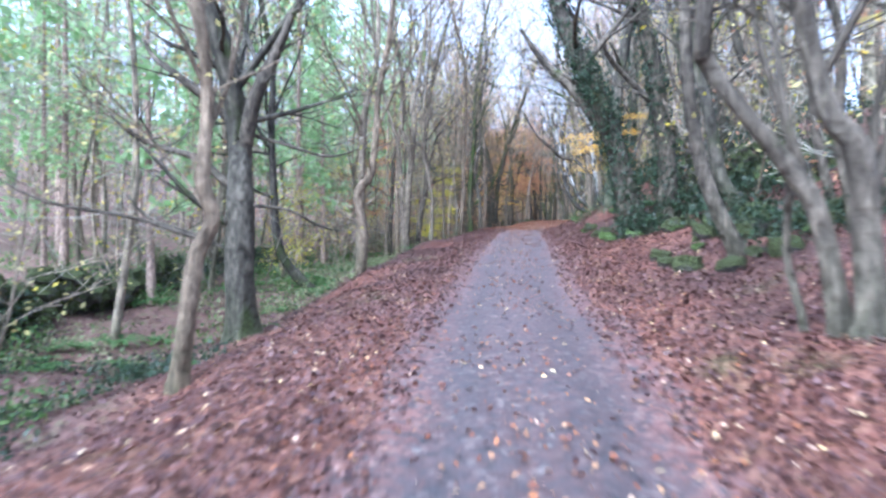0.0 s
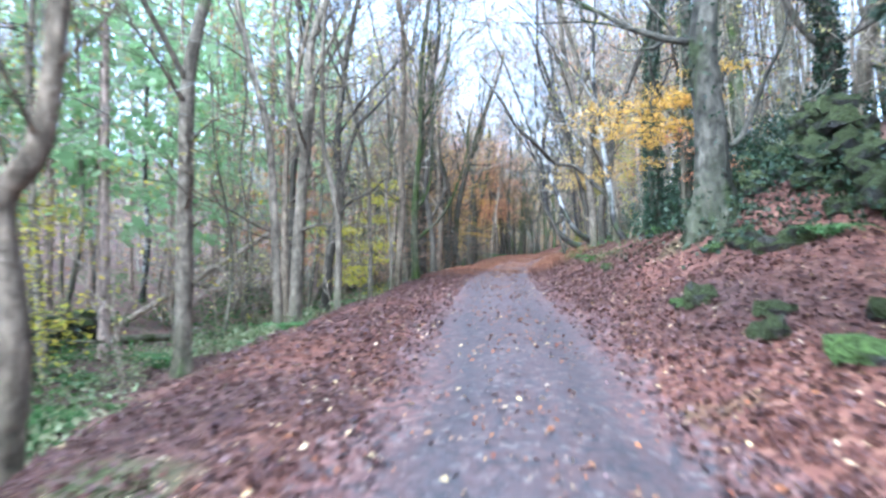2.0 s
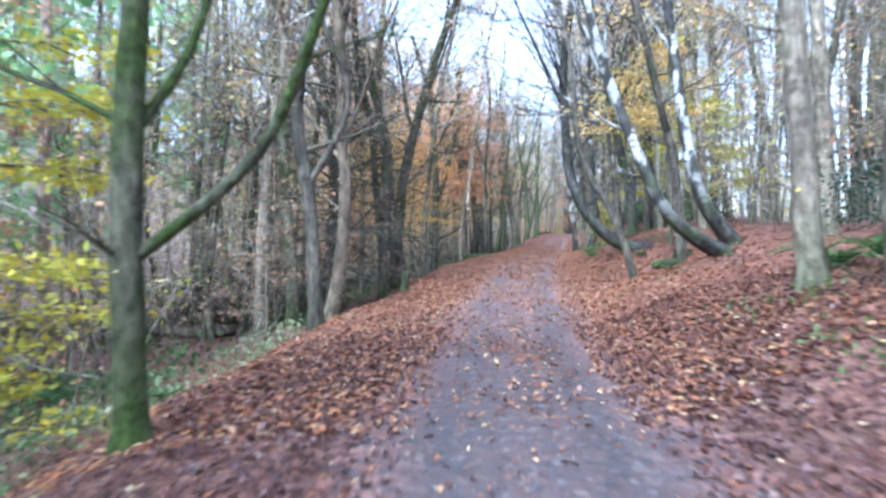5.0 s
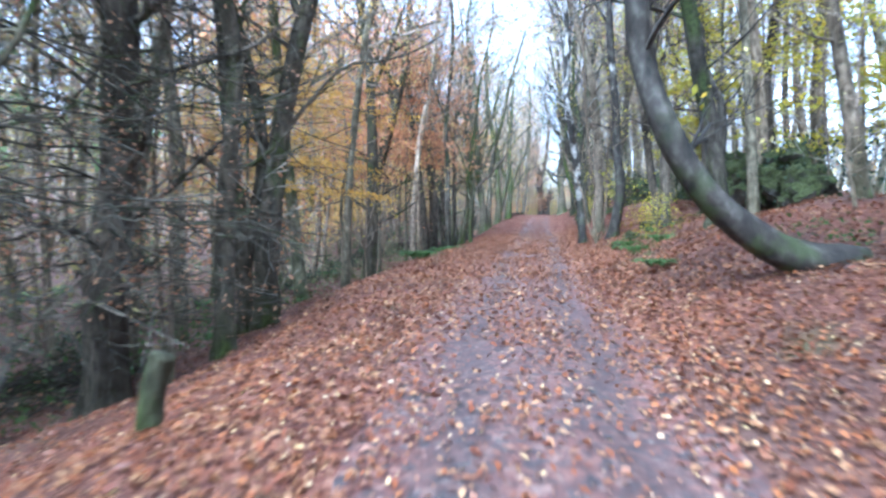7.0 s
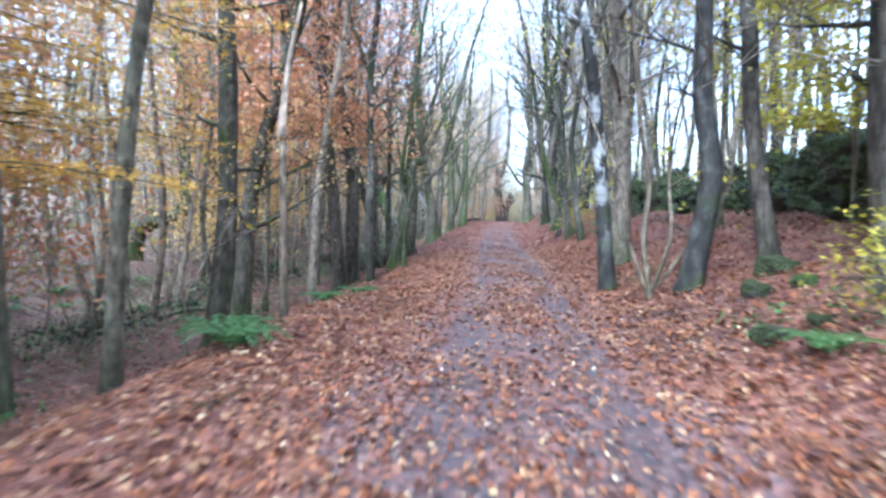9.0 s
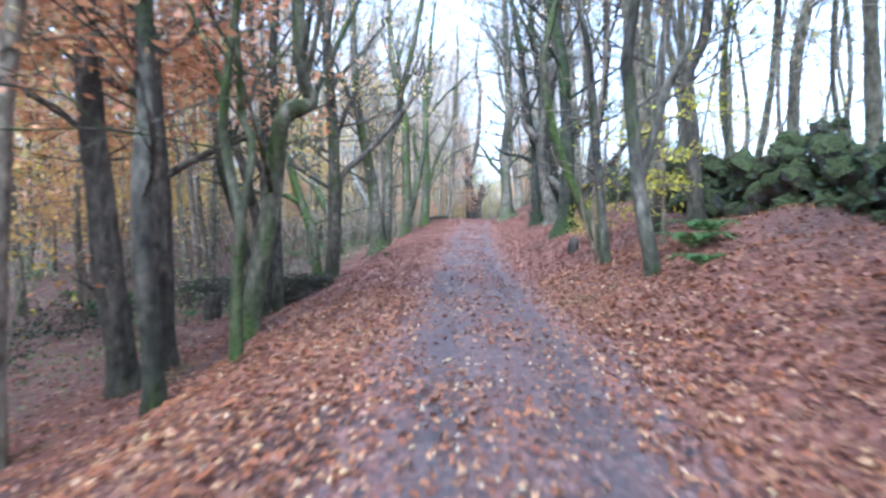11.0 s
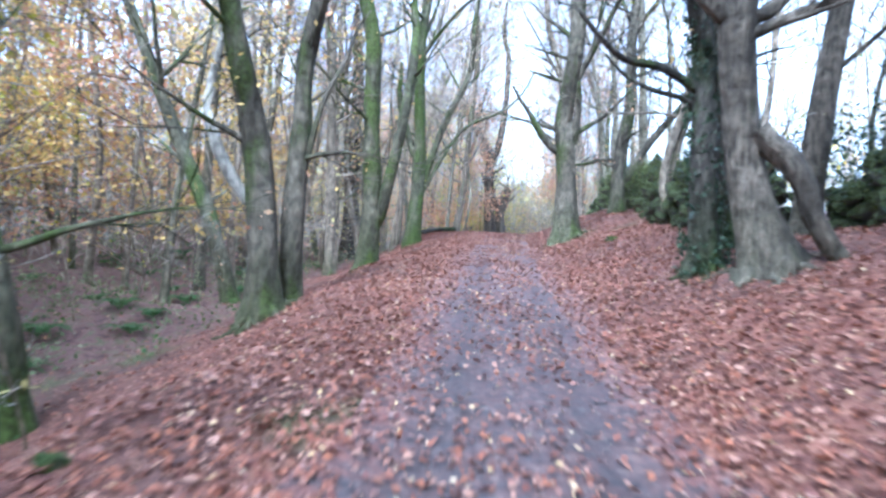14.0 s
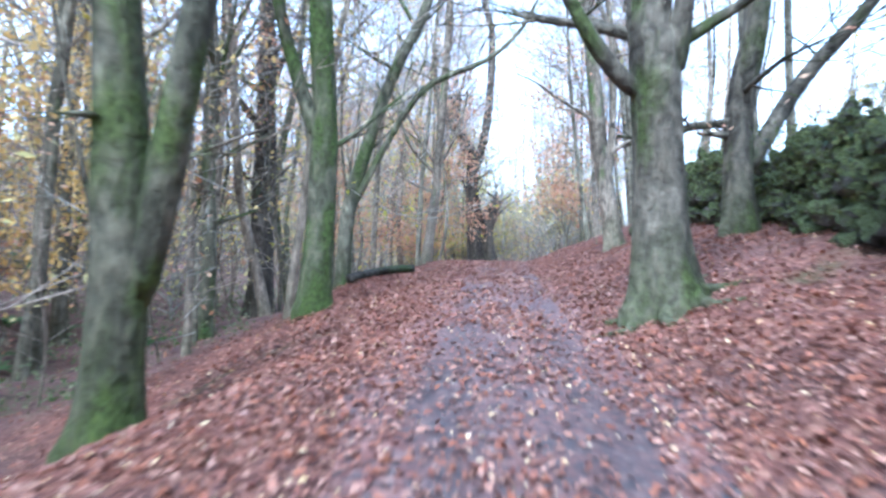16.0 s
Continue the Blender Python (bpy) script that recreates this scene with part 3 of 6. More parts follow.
# one of each kind, then copies of it through the wood
KINDS = {
    "thin": [wild_tree(s, 14, 0.08, m, lm, ln, "tree", lab, "tree", 0.1, 0.2, 13, 3.2, 2, sz) for s, m, lm, ln, sz, lab in (
        (11, HAZE_WOOD_BROWN, PALE, 150, 0.06, "slim brown-stemmed tree with few olive-yellow leaves"),
        (12, HAZE_WOOD_GREY, YELLOW, 110, 0.055, "slim grey-stemmed tree with scattered yellow leaves"),
        (13, HAZE_WOOD_GREY, RUST, 110, 0.055, "slim grey-stemmed tree with a few rusty leaves"),
        (14, HAZE_WOOD_GREY, PALE, 100, 0.055, "slim grey tree, nearly bare"))],
    "tall": [wild_tree(s, 19, 0.16, m, lm, ln, "beech_tree", lab, "tree", 0.05, 0.2, 16, 4.4, 2, sz, spread=0.35) for s, m, lm, ln, sz, lab in (
        (21, HAZE_WOOD_GREY, RUST, 460, 0.07, "tall grey beech with thin rusty foliage"),
        (22, BEECH_MOSS, GOLD, 520, 0.07, "tall mossy beech with golden leaves"),
        (23, HAZE_WOOD_BROWN, PALE, 340, 0.07, "tall brown-barked tree, nearly bare"))],
    "autumn": [wild_tree(s, 15, 0.11, m, lm, ln, "young_beech", lab, "tree", 0.05, 0.3, 14, 3.4, 2, sz, spread=0.35) for s, m, lm, ln, sz, lab in (
        (31, HAZE_WOOD_GREY, ORANGE, 800, 0.075, "young beech in orange autumn leaf"),
        (34, HAZE_WOOD_BROWN, RUST, 860, 0.075, "young beech in tan and rusty leaf"),
        (32, HAZE_WOOD_GREY, GOLD, 860, 0.075, "young beech in golden autumn leaf"),
        (33, HAZE_WOOD_BROWN, YELLOW, 700, 0.07, "young beech in yellow autumn leaf"))],
    "sapling": [wild_tree(s, h, 0.022, m, lm, ln, "sapling", lab, "sapling", 0.15, 0.1, 10, 1.1, 1, 0.045, spread=0.15) for s, h, m, lm, ln, lab in (
        (51, 4.0, HAZE_WOOD_BROWN, YELLOW, 26, "thin sapling with a few yellow leaves"),
        (52, 5.0, TAN, PALE, 26, "thin tan sapling with olive leaves"),
        (53, 3.2, DARK, RUST, 22, "thin dark sapling with rusty leaves"))],
    "hazel": [wild_tree(s, 6.5, 0.04, HAZE_WOOD_BROWN, lm, 190, "hazel_bush", lab, "hazel", 0.2, 0.08, 16, 2.2, 1, 0.055, spread=0.25) for s, lm, lab in (
        (61, RUST, "hazel with thin tan leaves among the stems"),
        (62, PALE, "hazel with olive-yellow leaves among the stems"),
        (63, PALE, "bushy hazel in fading olive leaf"))],
    "arching": [arching_tree(s, m, lm, lab) for s, m, lm, lab in (
        (71, HAZE_WOOD_GREY, RUST, "tall grey tree arching over with fine bare twigs"),
        (72, HAZE_WOOD_BROWN, RUST, "tall brown tree arching over with a few rusty leaves"),
        (73, HAZE_WOOD_GREY, PALE, "tall grey tree arching over, nearly bare"))],
    "overhung": [arching_tree(s, m, lm, lab, 7) for s, m, lm, lab in (
        (74, HAZE_WOOD_BROWN, RUST, "tall brown beech arching over in tan autumn leaf"),
        (75, HAZE_WOOD_GREY, RUST, "tall grey beech arching over in tan autumn leaf"),
        (76, HAZE_WOOD_GREY, PALE, "tall grey tree arching over in thin olive leaf"))],
    "conifer": [conifer(s, h, r, "tall straight conifer with green needles") for s, h, r in ((41, 20, 0.16), (42, 22, 0.14), (43, 18, 0.12))],
}
KEEP_OFF = []  # feet of the trees placed one by one


def scatter(seed, kind, count, u0, u1, y0, y1, gap=1.4, clear=1.0, yaw=None):
    rng = random.Random(seed)
    put = []
    tries = 0
    while len(put) < count and tries < count * 30:
        tries += 1
        y = rng.uniform(y0, y1)
        x = float(mid_x(y)) + rng.uniform(u0, u1)
        if any((x - a) ** 2 + (y - b) ** 2 < gap * gap for a, b in put) or any((x - a) ** 2 + (y - b) ** 2 < clear * clear for a, b in KEEP_OFF):
            continue
        put.append((x, y))
        s = rng.uniform(0.75, 1.25)
        ob = copy_thing(rng.choice(KINDS[kind]), pose(x, y, gz(x, y) - 0.05, 0, 0, rng.uniform(0, 360) if yaw is None else yaw + rng.uniform(-35, 35)))
        ob.scale = (s, s, s * rng.uniform(0.85, 1.15))


def ivy_on(rng, line, rad, amount, top):
    """Ivy leaves standing off a trunk's bark up to a height."""
    cs = []
    for p, r in zip(line, rad):
        if p.z < top:
            for _ in range(int(130 * amount)):
                a = rng.uniform(0, 6.283)
                k = r * rng.uniform(0.95, 1.35) + rng.uniform(0, 0.07) * amount
                cs.append((p.x + math.cos(a) * k, p.y + math.sin(a) * k, p.z + rng.uniform(-0.35, 0.35)))
    return leaf_quads(rng, cs, 3, 0.05, 0.042, 1.2)


def grown(name, label, x, y, yaw, r, spine, limbs, mat, height=13.0, leaf=None, leaf_n=0, twigs=10, ivy=0.0, flare=0.4, pale=0, tilt=0.0, limb_mat=None):
    """A tree along the track: spine and limbs as (sideways, up) in metres from the foot, facing down the track."""
    rng = random.Random(int(x * 977 + y * 131))
    KEEP_OFF.append((x, y))
    w, tw, tips = Wood(), Wood(), []
    pts = [Vector((a, tilt * b, b)) for a, b in spine]
    for i in range(1, len(pts)):
        pts[i].y += rng.uniform(-1, 1) * 0.12 * (pts[i] - pts[i - 1]).length
    d = (pts[-1] - pts[-2]).normalized()
    while pts[-1].z < height and name != "dead_tree":
        d = (d * 0.7 + Vector((rng.uniform(-0.25, 0.25), rng.uniform(-0.25, 0.25), 0.45))).normalized()
        pts.append(pts[-1] + d * 2.2)
    steps = 4 if len(pts) > 8 else 5
    line, rad = stem(w, pts, r, 0.3 if name != "dead_tree" else 0.8, 12 if r > 0.1 else 8, flare, steps)
    foot = new(name)
    foot.empty_display_size = 0.3
    foot.matrix_basis = pose(x, y, gz(x, y), 0, 0, yaw)
    tagged(foot, label, "tree")
    part("trunk", w.mesh("trunk", mat), foot)
    if flare >= 0.6:  # roots that spread over the soil
        back = pose(x, y, gz(x, y), 0, 0, yaw)
        for k in range(7):
            a = 0.9 * k + rng.uniform(-0.25, 0.25)
            reach, rw = r * rng.uniform(1.9, 3.4), Wood()
            pts_r = []
            for q in (0.75, 1.05, 1.4, 1.9, 2.6, 3.4):
                d = min(r * q, reach)
                b = a + 0.12 * q * rng.uniform(-1, 1)
                p = Vector((math.cos(b) * d, math.sin(b) * d, 0))
                w_at = back @ p
                p.z = gz(w_at.x, w_at.y) - gz(x, y) + r * (0.55, 0.22, 0.06, -0.03, -0.09, -0.18)[len(pts_r)]
                pts_r.append(p)
            rw.tube(spline(pts_r, 2), [r * 0.34 * (1 - 0.07 * j) for j in range(len(spline(pts_r, 2)))], 8, 0.25)
            part("root", rw.mesh("root", mat), foot)
    for lr, lp in limbs:
        lw = Wood()
        near = min(range(len(line)), key=lambda i: abs(line[i].z - lp[0][1]) + abs(line[i].x - lp[0][0]))
        lpts = [Vector((a, line[near].y + (rng.uniform(-0.2, 0.2) * k), b)) for k, (a, b) in enumerate(lp)]
        if not pale:
            lpts.insert(0, line[near])
        if twigs:
            dd = (lpts[-1] - lpts[-2]).normalized()
            seg = max(0.5, (lpts[-1] - lpts[0]).length * 0.25)
            for _ in range(2):
                dd = (dd + Vector((rng.uniform(-0.3, 0.3), rng.uniform(-0.3, 0.3), 0.25))).normalized()
                lpts.append(lpts[-1] + dd * seg)
        ll = spline(lpts, 4)
        lrad = [max(0.012, lr * (1 - 0.7 * (i / (len(ll) - 1)) ** 1.3)) for i in range(len(ll))]
        lw.tube(ll, lrad, 8, 0.25)
        part("limb", lw.mesh("limb", BARE if pale else limb_mat or mat), foot)
        if twigs:
            crown_on(tw, tips, rng, ll, lrad, 0.35, 5, max(0.8, min(2.0, 0.3 * sum((ll[i + 1] - ll[i]).length for i in range(len(ll) - 1)))), 1, 0.5)
    if twigs:
        low = 2.2 / max(3.0, line[-1].z)
        crown_on(tw, tips, rng, line, rad, min(0.6, low), twigs, 2.6, 2, 0.5)
        for _ in range(3 if r > 0.09 else 1):
            i = int((0.45 + 0.25 * rng.random()) * (len(line) - 1))
            a = rng.uniform(0, 6.283)
            twig_out(tw, tips, rng, line[i], (math.cos(a) * 0.6, math.sin(a) * 0.6, 1.0), rng.uniform(3.5, 5.5), rad[i] * 0.5, 2, 0, 0.3)
        if not leaf_n:
            leaf, leaf_n = (rng.choice((RUST, RUST, PALE)) if 43 < y < 62 and x < float(mid_x(y)) else rng.choice((PALE, PALE, YELLOW)) if y < 60 else rng.choice((RUST, GOLD, PALE))), 24
        crown_on(tw, tips, rng, line, rad, 0.06, 3, 0.7, 1, 0.5)
    if tw.v:
        tagged(part("crown", tw.mesh("crown", mat), foot), kind="stuff")
    if leaf_n:
        lm = leaf
        turn = pose(x, y, 0, 0, 0, yaw)
        tips = [p for p in tips if abs((turn @ Vector(p)).x - float(mid_x((turn @ Vector(p)).y))) > 2.6 or p[2] > 5.5]
        pick = tips if len(tips) <= leaf_n else rng.sample(tips, leaf_n)
        tagged(part("foliage", quads_mesh("foliage", leaf_quads(rng, pick, 7, 0.3, 0.055), lm), foot), kind="stuff")
    if ivy:
        tagged(part("ivy", quads_mesh("ivy", ivy_on(rng, line, rad, ivy, 3.0 + 5 * ivy), IVY), foot, "dark green glossy ivy"), kind="stuff")
    return foot



def bare_boughs(tree, seed, count, low, high, reach):
    """Dense, drooping, leafless boughs all round a trunk."""
    rng = random.Random(seed)
    tw, tips = Wood(), []
    for k in range(count):
        a, h = rng.uniform(0, 6.283), low + (high - low) * (k + rng.random()) / count
        twig_out(tw, tips, rng, (0, 0, h), (math.cos(a), math.sin(a), rng.uniform(-0.25, 0.3)), reach * rng.uniform(0.5, 1.1), 0.03, 2, 0.25, 0.3)
    tagged(part("crown", tw.mesh("crown", GREY_DARK), tree, "tangle of bare grey-brown boughs"), kind="stuff")


# ---- trees along the track, placed one by one ----
grown("tree", 'slender tan kinked tree at the edge of the bank', -3.59, 9.25, 0.0, 0.138, [(0, 0), (0.12, 0.83), (0.23, 1.75), (0.46, 2.29), (0.36, 2.83), (0.39, 3.98), (0.31, 5.12)], [(0.031, [(0.15, 2.06), (-0.5, 2.29), (-1.65, 2.48), (-2.26, 2.67)])], TAN, limb_mat=DARK)
grown("tree", 'stout grey beech with long bare low limbs', -4.31, 14.80, -0.1, 0.357, [(0, 0), (-0.07, 1.35), (-0.05, 3.3), (-0.17, 4.59), (-0.41, 6.13)], [(0.191, [(-0.02, 3.9), (0.27, 5.08), (0.69, 6.09)]), (0.111, [(-0.3, 3.31), (-1.0, 3.89), (-2.01, 4.21)]), (0.128, [(-0.0, 4.45), (-0.87, 5.21), (-1.45, 5.7), (-1.95, 6.05)]), (0.06, [(-0.31, 1.91), (-1.23, 2.32), (-1.95, 2.56)]), (0.051, [(0.08, 4.45), (0.88, 4.21), (1.64, 3.97)]), (0.043, [(0.24, 2.87), (1.0, 2.76), (1.5, 2.48)])], GREY_DARK, limb_mat=DARK)
grown("tree", 'dark mossy trunk bowed from its foot, on the bank', -3.98, 21.60, -0.9, 0.18, [(0, 0), (-0.65, 0.61), (-1.2, 1.51), (-1.41, 3.09), (-1.47, 5.05), (-1.42, 7.0)], [(0.059, [(-1.4, 4.46), (-2.13, 4.54), (-2.72, 4.42)]), (0.068, [(-1.44, 5.54), (-2.07, 5.71), (-2.67, 5.5)])], BLACK_MOSS)
grown("tree", 'dark slim trunk behind the bank', -9.78, 28.00, -0.9, 0.225, [(0, 0), (0.62, 2.24), (0.97, 4.93), (0.82, 7.19), (0.81, 9.44)], [], BROWN)
grown("tree", 'slim tan trunk with a sharp kink in it', -2.28, 18.80, -0.9, 0.142, [(0, 0), (0.1, 1.19), (-0.07, 2.4), (0.29, 2.91), (0.47, 4.17), (0.51, 5.07)], [], TAN)
grown("tree", 'straight slim brown-grey trunk', -3.18, 26.20, -5.3, 0.185, [(0, 0), (0.02, 1.88), (0.11, 3.9), (0.2, 5.92)], [], BROWN)
grown("tree", 'slim dark stem in the wood', -1.59, 27.50, -5.3, 0.102, [(0, 0), (-0.09, 2.34), (-0.18, 4.47), (-0.64, 6.04)], [], BROWN)
grown("tree", 'slim brown stem with a fork', -1.68, 30.00, -5.3, 0.182, [(0, 0), (0.12, 2.72), (0.42, 5.9), (0.36, 7.26)], [(0.102, [(0.37, 4.31), (-0.12, 5.89), (-0.15, 7.25)])], BROWN)
grown("tree", 'slim tan stem at the edge of the bank', -2.06, 31.43, -5.9, 0.103, [(0, 0), (-0.05, 1.98), (-0.02, 4.18), (0.01, 5.64)], [], TAN)
grown("tree", 'brown stem with a ragged crown', -0.51, 28.85, -5.9, 0.091, [(0, 0), (0.03, 1.03), (0.02, 2.1), (-0.18, 3.23), (-0.32, 3.92)], [], BROWN)
grown("tree", 'slim dark bowed stem', -2.79, 36.00, -5.9, 0.133, [(0, 0), (0.07, 2.64), (0.15, 4.07), (0.22, 5.73), (0.77, 7.95)], [], DARK)
grown("tree", 'dark mossy stem with a side limb', -1.28, 32.90, -5.9, 0.155, [(0, 0), (0.22, 1.85), (0.47, 3.41), (0.43, 4.88), (0.47, 6.0)], [(0.052, [(0.12, 2.54), (0.75, 3.33), (1.34, 3.69)]), (0.069, [(0.52, 3.93), (0.95, 5.58), (1.37, 6.02)])], DARK)
grown("tree", 'slim brown stem at the edge of the bank', 0.02, 33.73, -5.5, 0.075, [(0, 0), (-0.0, 1.46), (-0.04, 3.2), (-0.09, 4.36)], [], BROWN)
grown("tree", 'straight tan trunk at the edge of the bank', 0.87, 33.40, -5.5, 0.118, [(0, 0), (0.05, 0.85), (0.14, 2.14), (0.13, 3.99)], [], TAN)
grown("tree", 'mossy green stem with rising limbs', 1.48, 36.70, -5.5, 0.142, [(0, 0), (-0.04, 1.81), (0.05, 3.48), (0.23, 5.16)], [(0.059, [(0.13, 1.56), (0.95, 2.33), (1.44, 3.26), (1.83, 4.44)]), (0.05, [(-0.01, 2.39), (0.51, 3.49), (0.65, 5.17)])], MOSSY)
grown("tree", 'slim dark stem in the wood', 2.41, 43.00, -5.5, 0.136, [(0, 0), (-0.11, 1.86), (-0.36, 3.9), (-0.06, 6.22)], [(0.061, [(-0.13, 2.54), (0.53, 3.92), (0.09, 5.27), (-0.77, 7.3)])], DARK)
grown("tree", 'slim brown stem close to its neighbour', 0.63, 33.27, -5.5, 0.055, [(0, 0), (0.06, 0.95), (-0.01, 1.94), (-0.09, 2.92), (0.0, 4.01)], [], BROWN)
grown("tree", 'ivy-clad leaning trunk on the bank', 4.76, 16.45, -0.1, 0.307, [(0, 0), (-0.32, 0.93), (-0.66, 2.33), (-1.12, 3.54), (-1.39, 4.14)], [(0.149, [(-0.71, 2.33), (-1.61, 3.56), (-2.18, 4.17)])], DARK, ivy=1.0)
grown("tree", 'ivy-clad dark trunk on the bank', 5.68, 17.20, -0.1, 0.274, [(0, 0), (0.0, 1.28), (-0.26, 2.87), (-0.38, 3.93)], [(0.105, [(-0.24, 2.77), (-0.87, 3.42), (-1.48, 3.97)])], DARK, ivy=0.6)
grown("tree", 'leaning brown trunk on the bank', 6.57, 14.90, -0.1, 0.17, [(0, 0), (-0.49, 0.78), (-0.79, 2.17), (-0.97, 3.04)], [], GREY_DARK)
grown("tree", 'thin leaning stem on the bank', 8.96, 17.77, -0.1, 0.143, [(0, 0), (-0.48, 1.34), (-1.11, 2.24), (-1.56, 3.69)], [], GREY_DARK)
grown("tree", 'dark stem leaning over the track', 3.27, 5.60, 0.0, 0.1, [(0, 0), (-0.12, 0.7), (-0.3, 1.17), (-0.74, 1.75), (-1.07, 2.26), (-1.14, 2.58)], [(0.045, [(-0.3, 1.2), (-0.52, 1.9), (-0.5, 2.7)])], DARK)
grown("tree", 'stout brown trunk growing from an old stool', 3.45, 5.45, 0.0, 0.125, [(0, 0), (-0.04, 0.93), (-0.18, 1.52), (-0.36, 1.79), (-0.52, 2.51)], [(0.05, [(-0.05, 0.95), (0.16, 1.6), (0.2, 2.5)])], DARK, flare=0.7)
grown("tree", 'thin dark stem of the old stool', 3.62, 5.75, 0.0, 0.045, [(0, 0), (0.06, 0.8), (0.03, 1.7), (0.16, 2.7)], [], DARK, twigs=4)
grown("tree", 'thin brown stem of the old stool', 3.12, 5.85, 0.0, 0.04, [(0, 0), (-0.14, 0.7), (-0.2, 1.6), (-0.42, 2.7)], [], DARK, twigs=4)
grown("tree", 'slim grey-brown stem on the bank', 5.2, 8.6, 0.0, 0.07, [(0, 0), (-0.2, 1.2), (-0.24, 2.4), (-0.5, 3.4)], [], DARK, twigs=6)
grown("tree", 'slim dark stem with yellow leaves on the bank', 6.0, 10.4, 0.0, 0.08, [(0, 0), (-0.3, 1.4), (-0.34, 2.6), (-0.6, 3.8)], [], DARK, leaf=YELLOW, leaf_n=60)
grown("tree", 'slim grey trunk on the bank', 4.44, 10.20, 0.0, 0.127, [(0, 0), (-0.51, 1.18), (-0.8, 2.53), (-0.84, 3.54)], [], DARK)
grown("tree", 'tall stout grey trunk with ivy at its foot', 6.07, 23.50, -5.3, 0.285, [(0, 0), (-0.06, 1.2), (-0.14, 2.4), (-0.11, 3.39)], [(0.053, [(0.34, 1.21), (0.6, 1.68), (0.72, 2.22)])], GREY_DARK, ivy=0.08, flare=0.7)
grown("tree", 'ivy-covered trunk among the trees', 7.92, 30.80, -5.9, 0.185, [(0, 0), (-0.11, 0.9), (-0.15, 2.45), (-0.14, 3.6)], [], DARK, ivy=1.2)
grown("tree", 'dark ivied trunk behind golden sprays', 8.1, 29.3, -5.9, 0.2, [(0, 0), (-0.1, 1.4), (-0.05, 2.9), (0.1, 4.4)], [(0.07, [(-0.05, 2.3), (0.5, 2.9), (0.9, 3.8)])], DARK, ivy=0.7)
grown("tree", 'dark ivy-clad trunk on the steep bank', 9.4, 25.6, -5.9, 0.22, [(0, 0), (0.1, 1.4), (0.0, 2.9), (-0.3, 4.4)], [(0.09, [(0.0, 2.3), (-0.6, 3.1), (-0.9, 4.2)])], DARK, ivy=0.9)
grown("tree", 'leaning dark trunk on the steep bank', 9.0, 21.2, -3.0, 0.18, [(0, 0), (-0.4, 1.4), (-0.7, 2.9), (-1.3, 4.4)], [], DARK, ivy=0.5)
grown("birch_tree", 'straight white birch among the conifers', -10.4, 43.5, -3.0, 0.15, [(0, 0), (0.1, 3.0), (0.0, 6.0), (0.2, 9.0)], [], BIRCH, twigs=6)
grown("birch_tree", 'slim white birch among the conifers', -12.6, 43.7, -3.0, 0.12, [(0, 0), (0.0, 3.0), (0.2, 6.0), (0.5, 9.0)], [], BIRCH, twigs=6)
grown("birch_tree", 'white-barked birch on the bank', 8.06, 34.00, -5.5, 0.105, [(0, 0), (-0.32, 0.58), (-0.48, 1.91), (-0.66, 3.24)], [], BIRCH)
grown("tree", 'brown trunk with a long dark hooked limb over the track', 8.21, 35.20, -5.5, 0.15, [(0, 0), (-0.14, 1.21), (-0.44, 2.59), (-1.08, 3.73)], [(0.1, [(-0.1, 1.29), (-0.73, 1.97), (-1.36, 2.65), (-2.06, 2.79), (-2.76, 3.24), (-3.39, 3.76)])], BROWN, limb_mat=DARK)
grown("birch_tree", 'birch stem leaning from a coppice stool', 9.75, 43.00, -5.5, 0.142, [(0, 0), (-1.09, 0.75), (-1.84, 2.59), (-2.45, 4.28), (-2.63, 6.42)], [], BIRCH, twigs=3, height=8.0)
grown("birch_tree", 'pale birch stem in the wood', 11.01, 45.00, -5.5, 0.176, [(0, 0), (-0.84, 1.27), (-1.14, 4.15), (-1.36, 7.02)], [], BIRCH, twigs=4, height=8.0)
grown("tree", 'grey-brown upright stem in the wood', 8.37, 38.50, -5.5, 0.156, [(0, 0), (-0.15, 2.47), (-0.15, 5.07)], [], BROWN)
grown("tree", 'dark crooked stem in the wood', 8.23, 37.00, -5.5, 0.138, [(0, 0), (-0.07, 1.41), (0.27, 2.62), (0.43, 3.9)], [], DARK)
grown("birch_tree", 'black moss-footed trunk curving up from the bank', 11.31, 49.60, -9.0, 0.206, [(0, 0), (-0.57, -0.04), (-1.18, 0.23), (-1.78, 0.8), (-2.17, 1.5), (-2.37, 2.29), (-2.45, 2.96)], [], SCARRED, flare=0.1, tilt=0.1)
grown("tree", 'dark stem leaning over the bank', 8.73, 44.60, -7.7, 0.08, [(0, 0), (-0.59, 1.51), (-0.91, 2.04), (-1.12, 2.58), (-1.2, 3.0)], [(0.027, [(-0.75, 1.72), (-0.48, 2.2), (-0.43, 3.0)])], DARK)
grown("tree", 'dark upright trunk above mossy stones', 9.99, 45.20, -7.7, 0.113, [(0, 0), (-0.06, 1.15), (-0.18, 2.35), (-0.36, 2.94)], [], DARK)
grown("tree", 'brown upright trunk in the wood', 14.56, 53.44, -9.0, 0.147, [(0, 0), (-0.34, 1.66), (-0.54, 3.43)], [], BROWN)
grown("tree", 'brown upright trunk in the wood', 17.98, 59.00, -9.0, 0.192, [(0, 0), (0.07, 2.93), (0.15, 5.15)], [], BROWN)
grown("tree", 'slim dark stem in the wood', 15.45, 60.00, -9.0, 0.153, [(0, 0), (-0.15, 3.51), (-0.38, 5.81)], [], DARK)
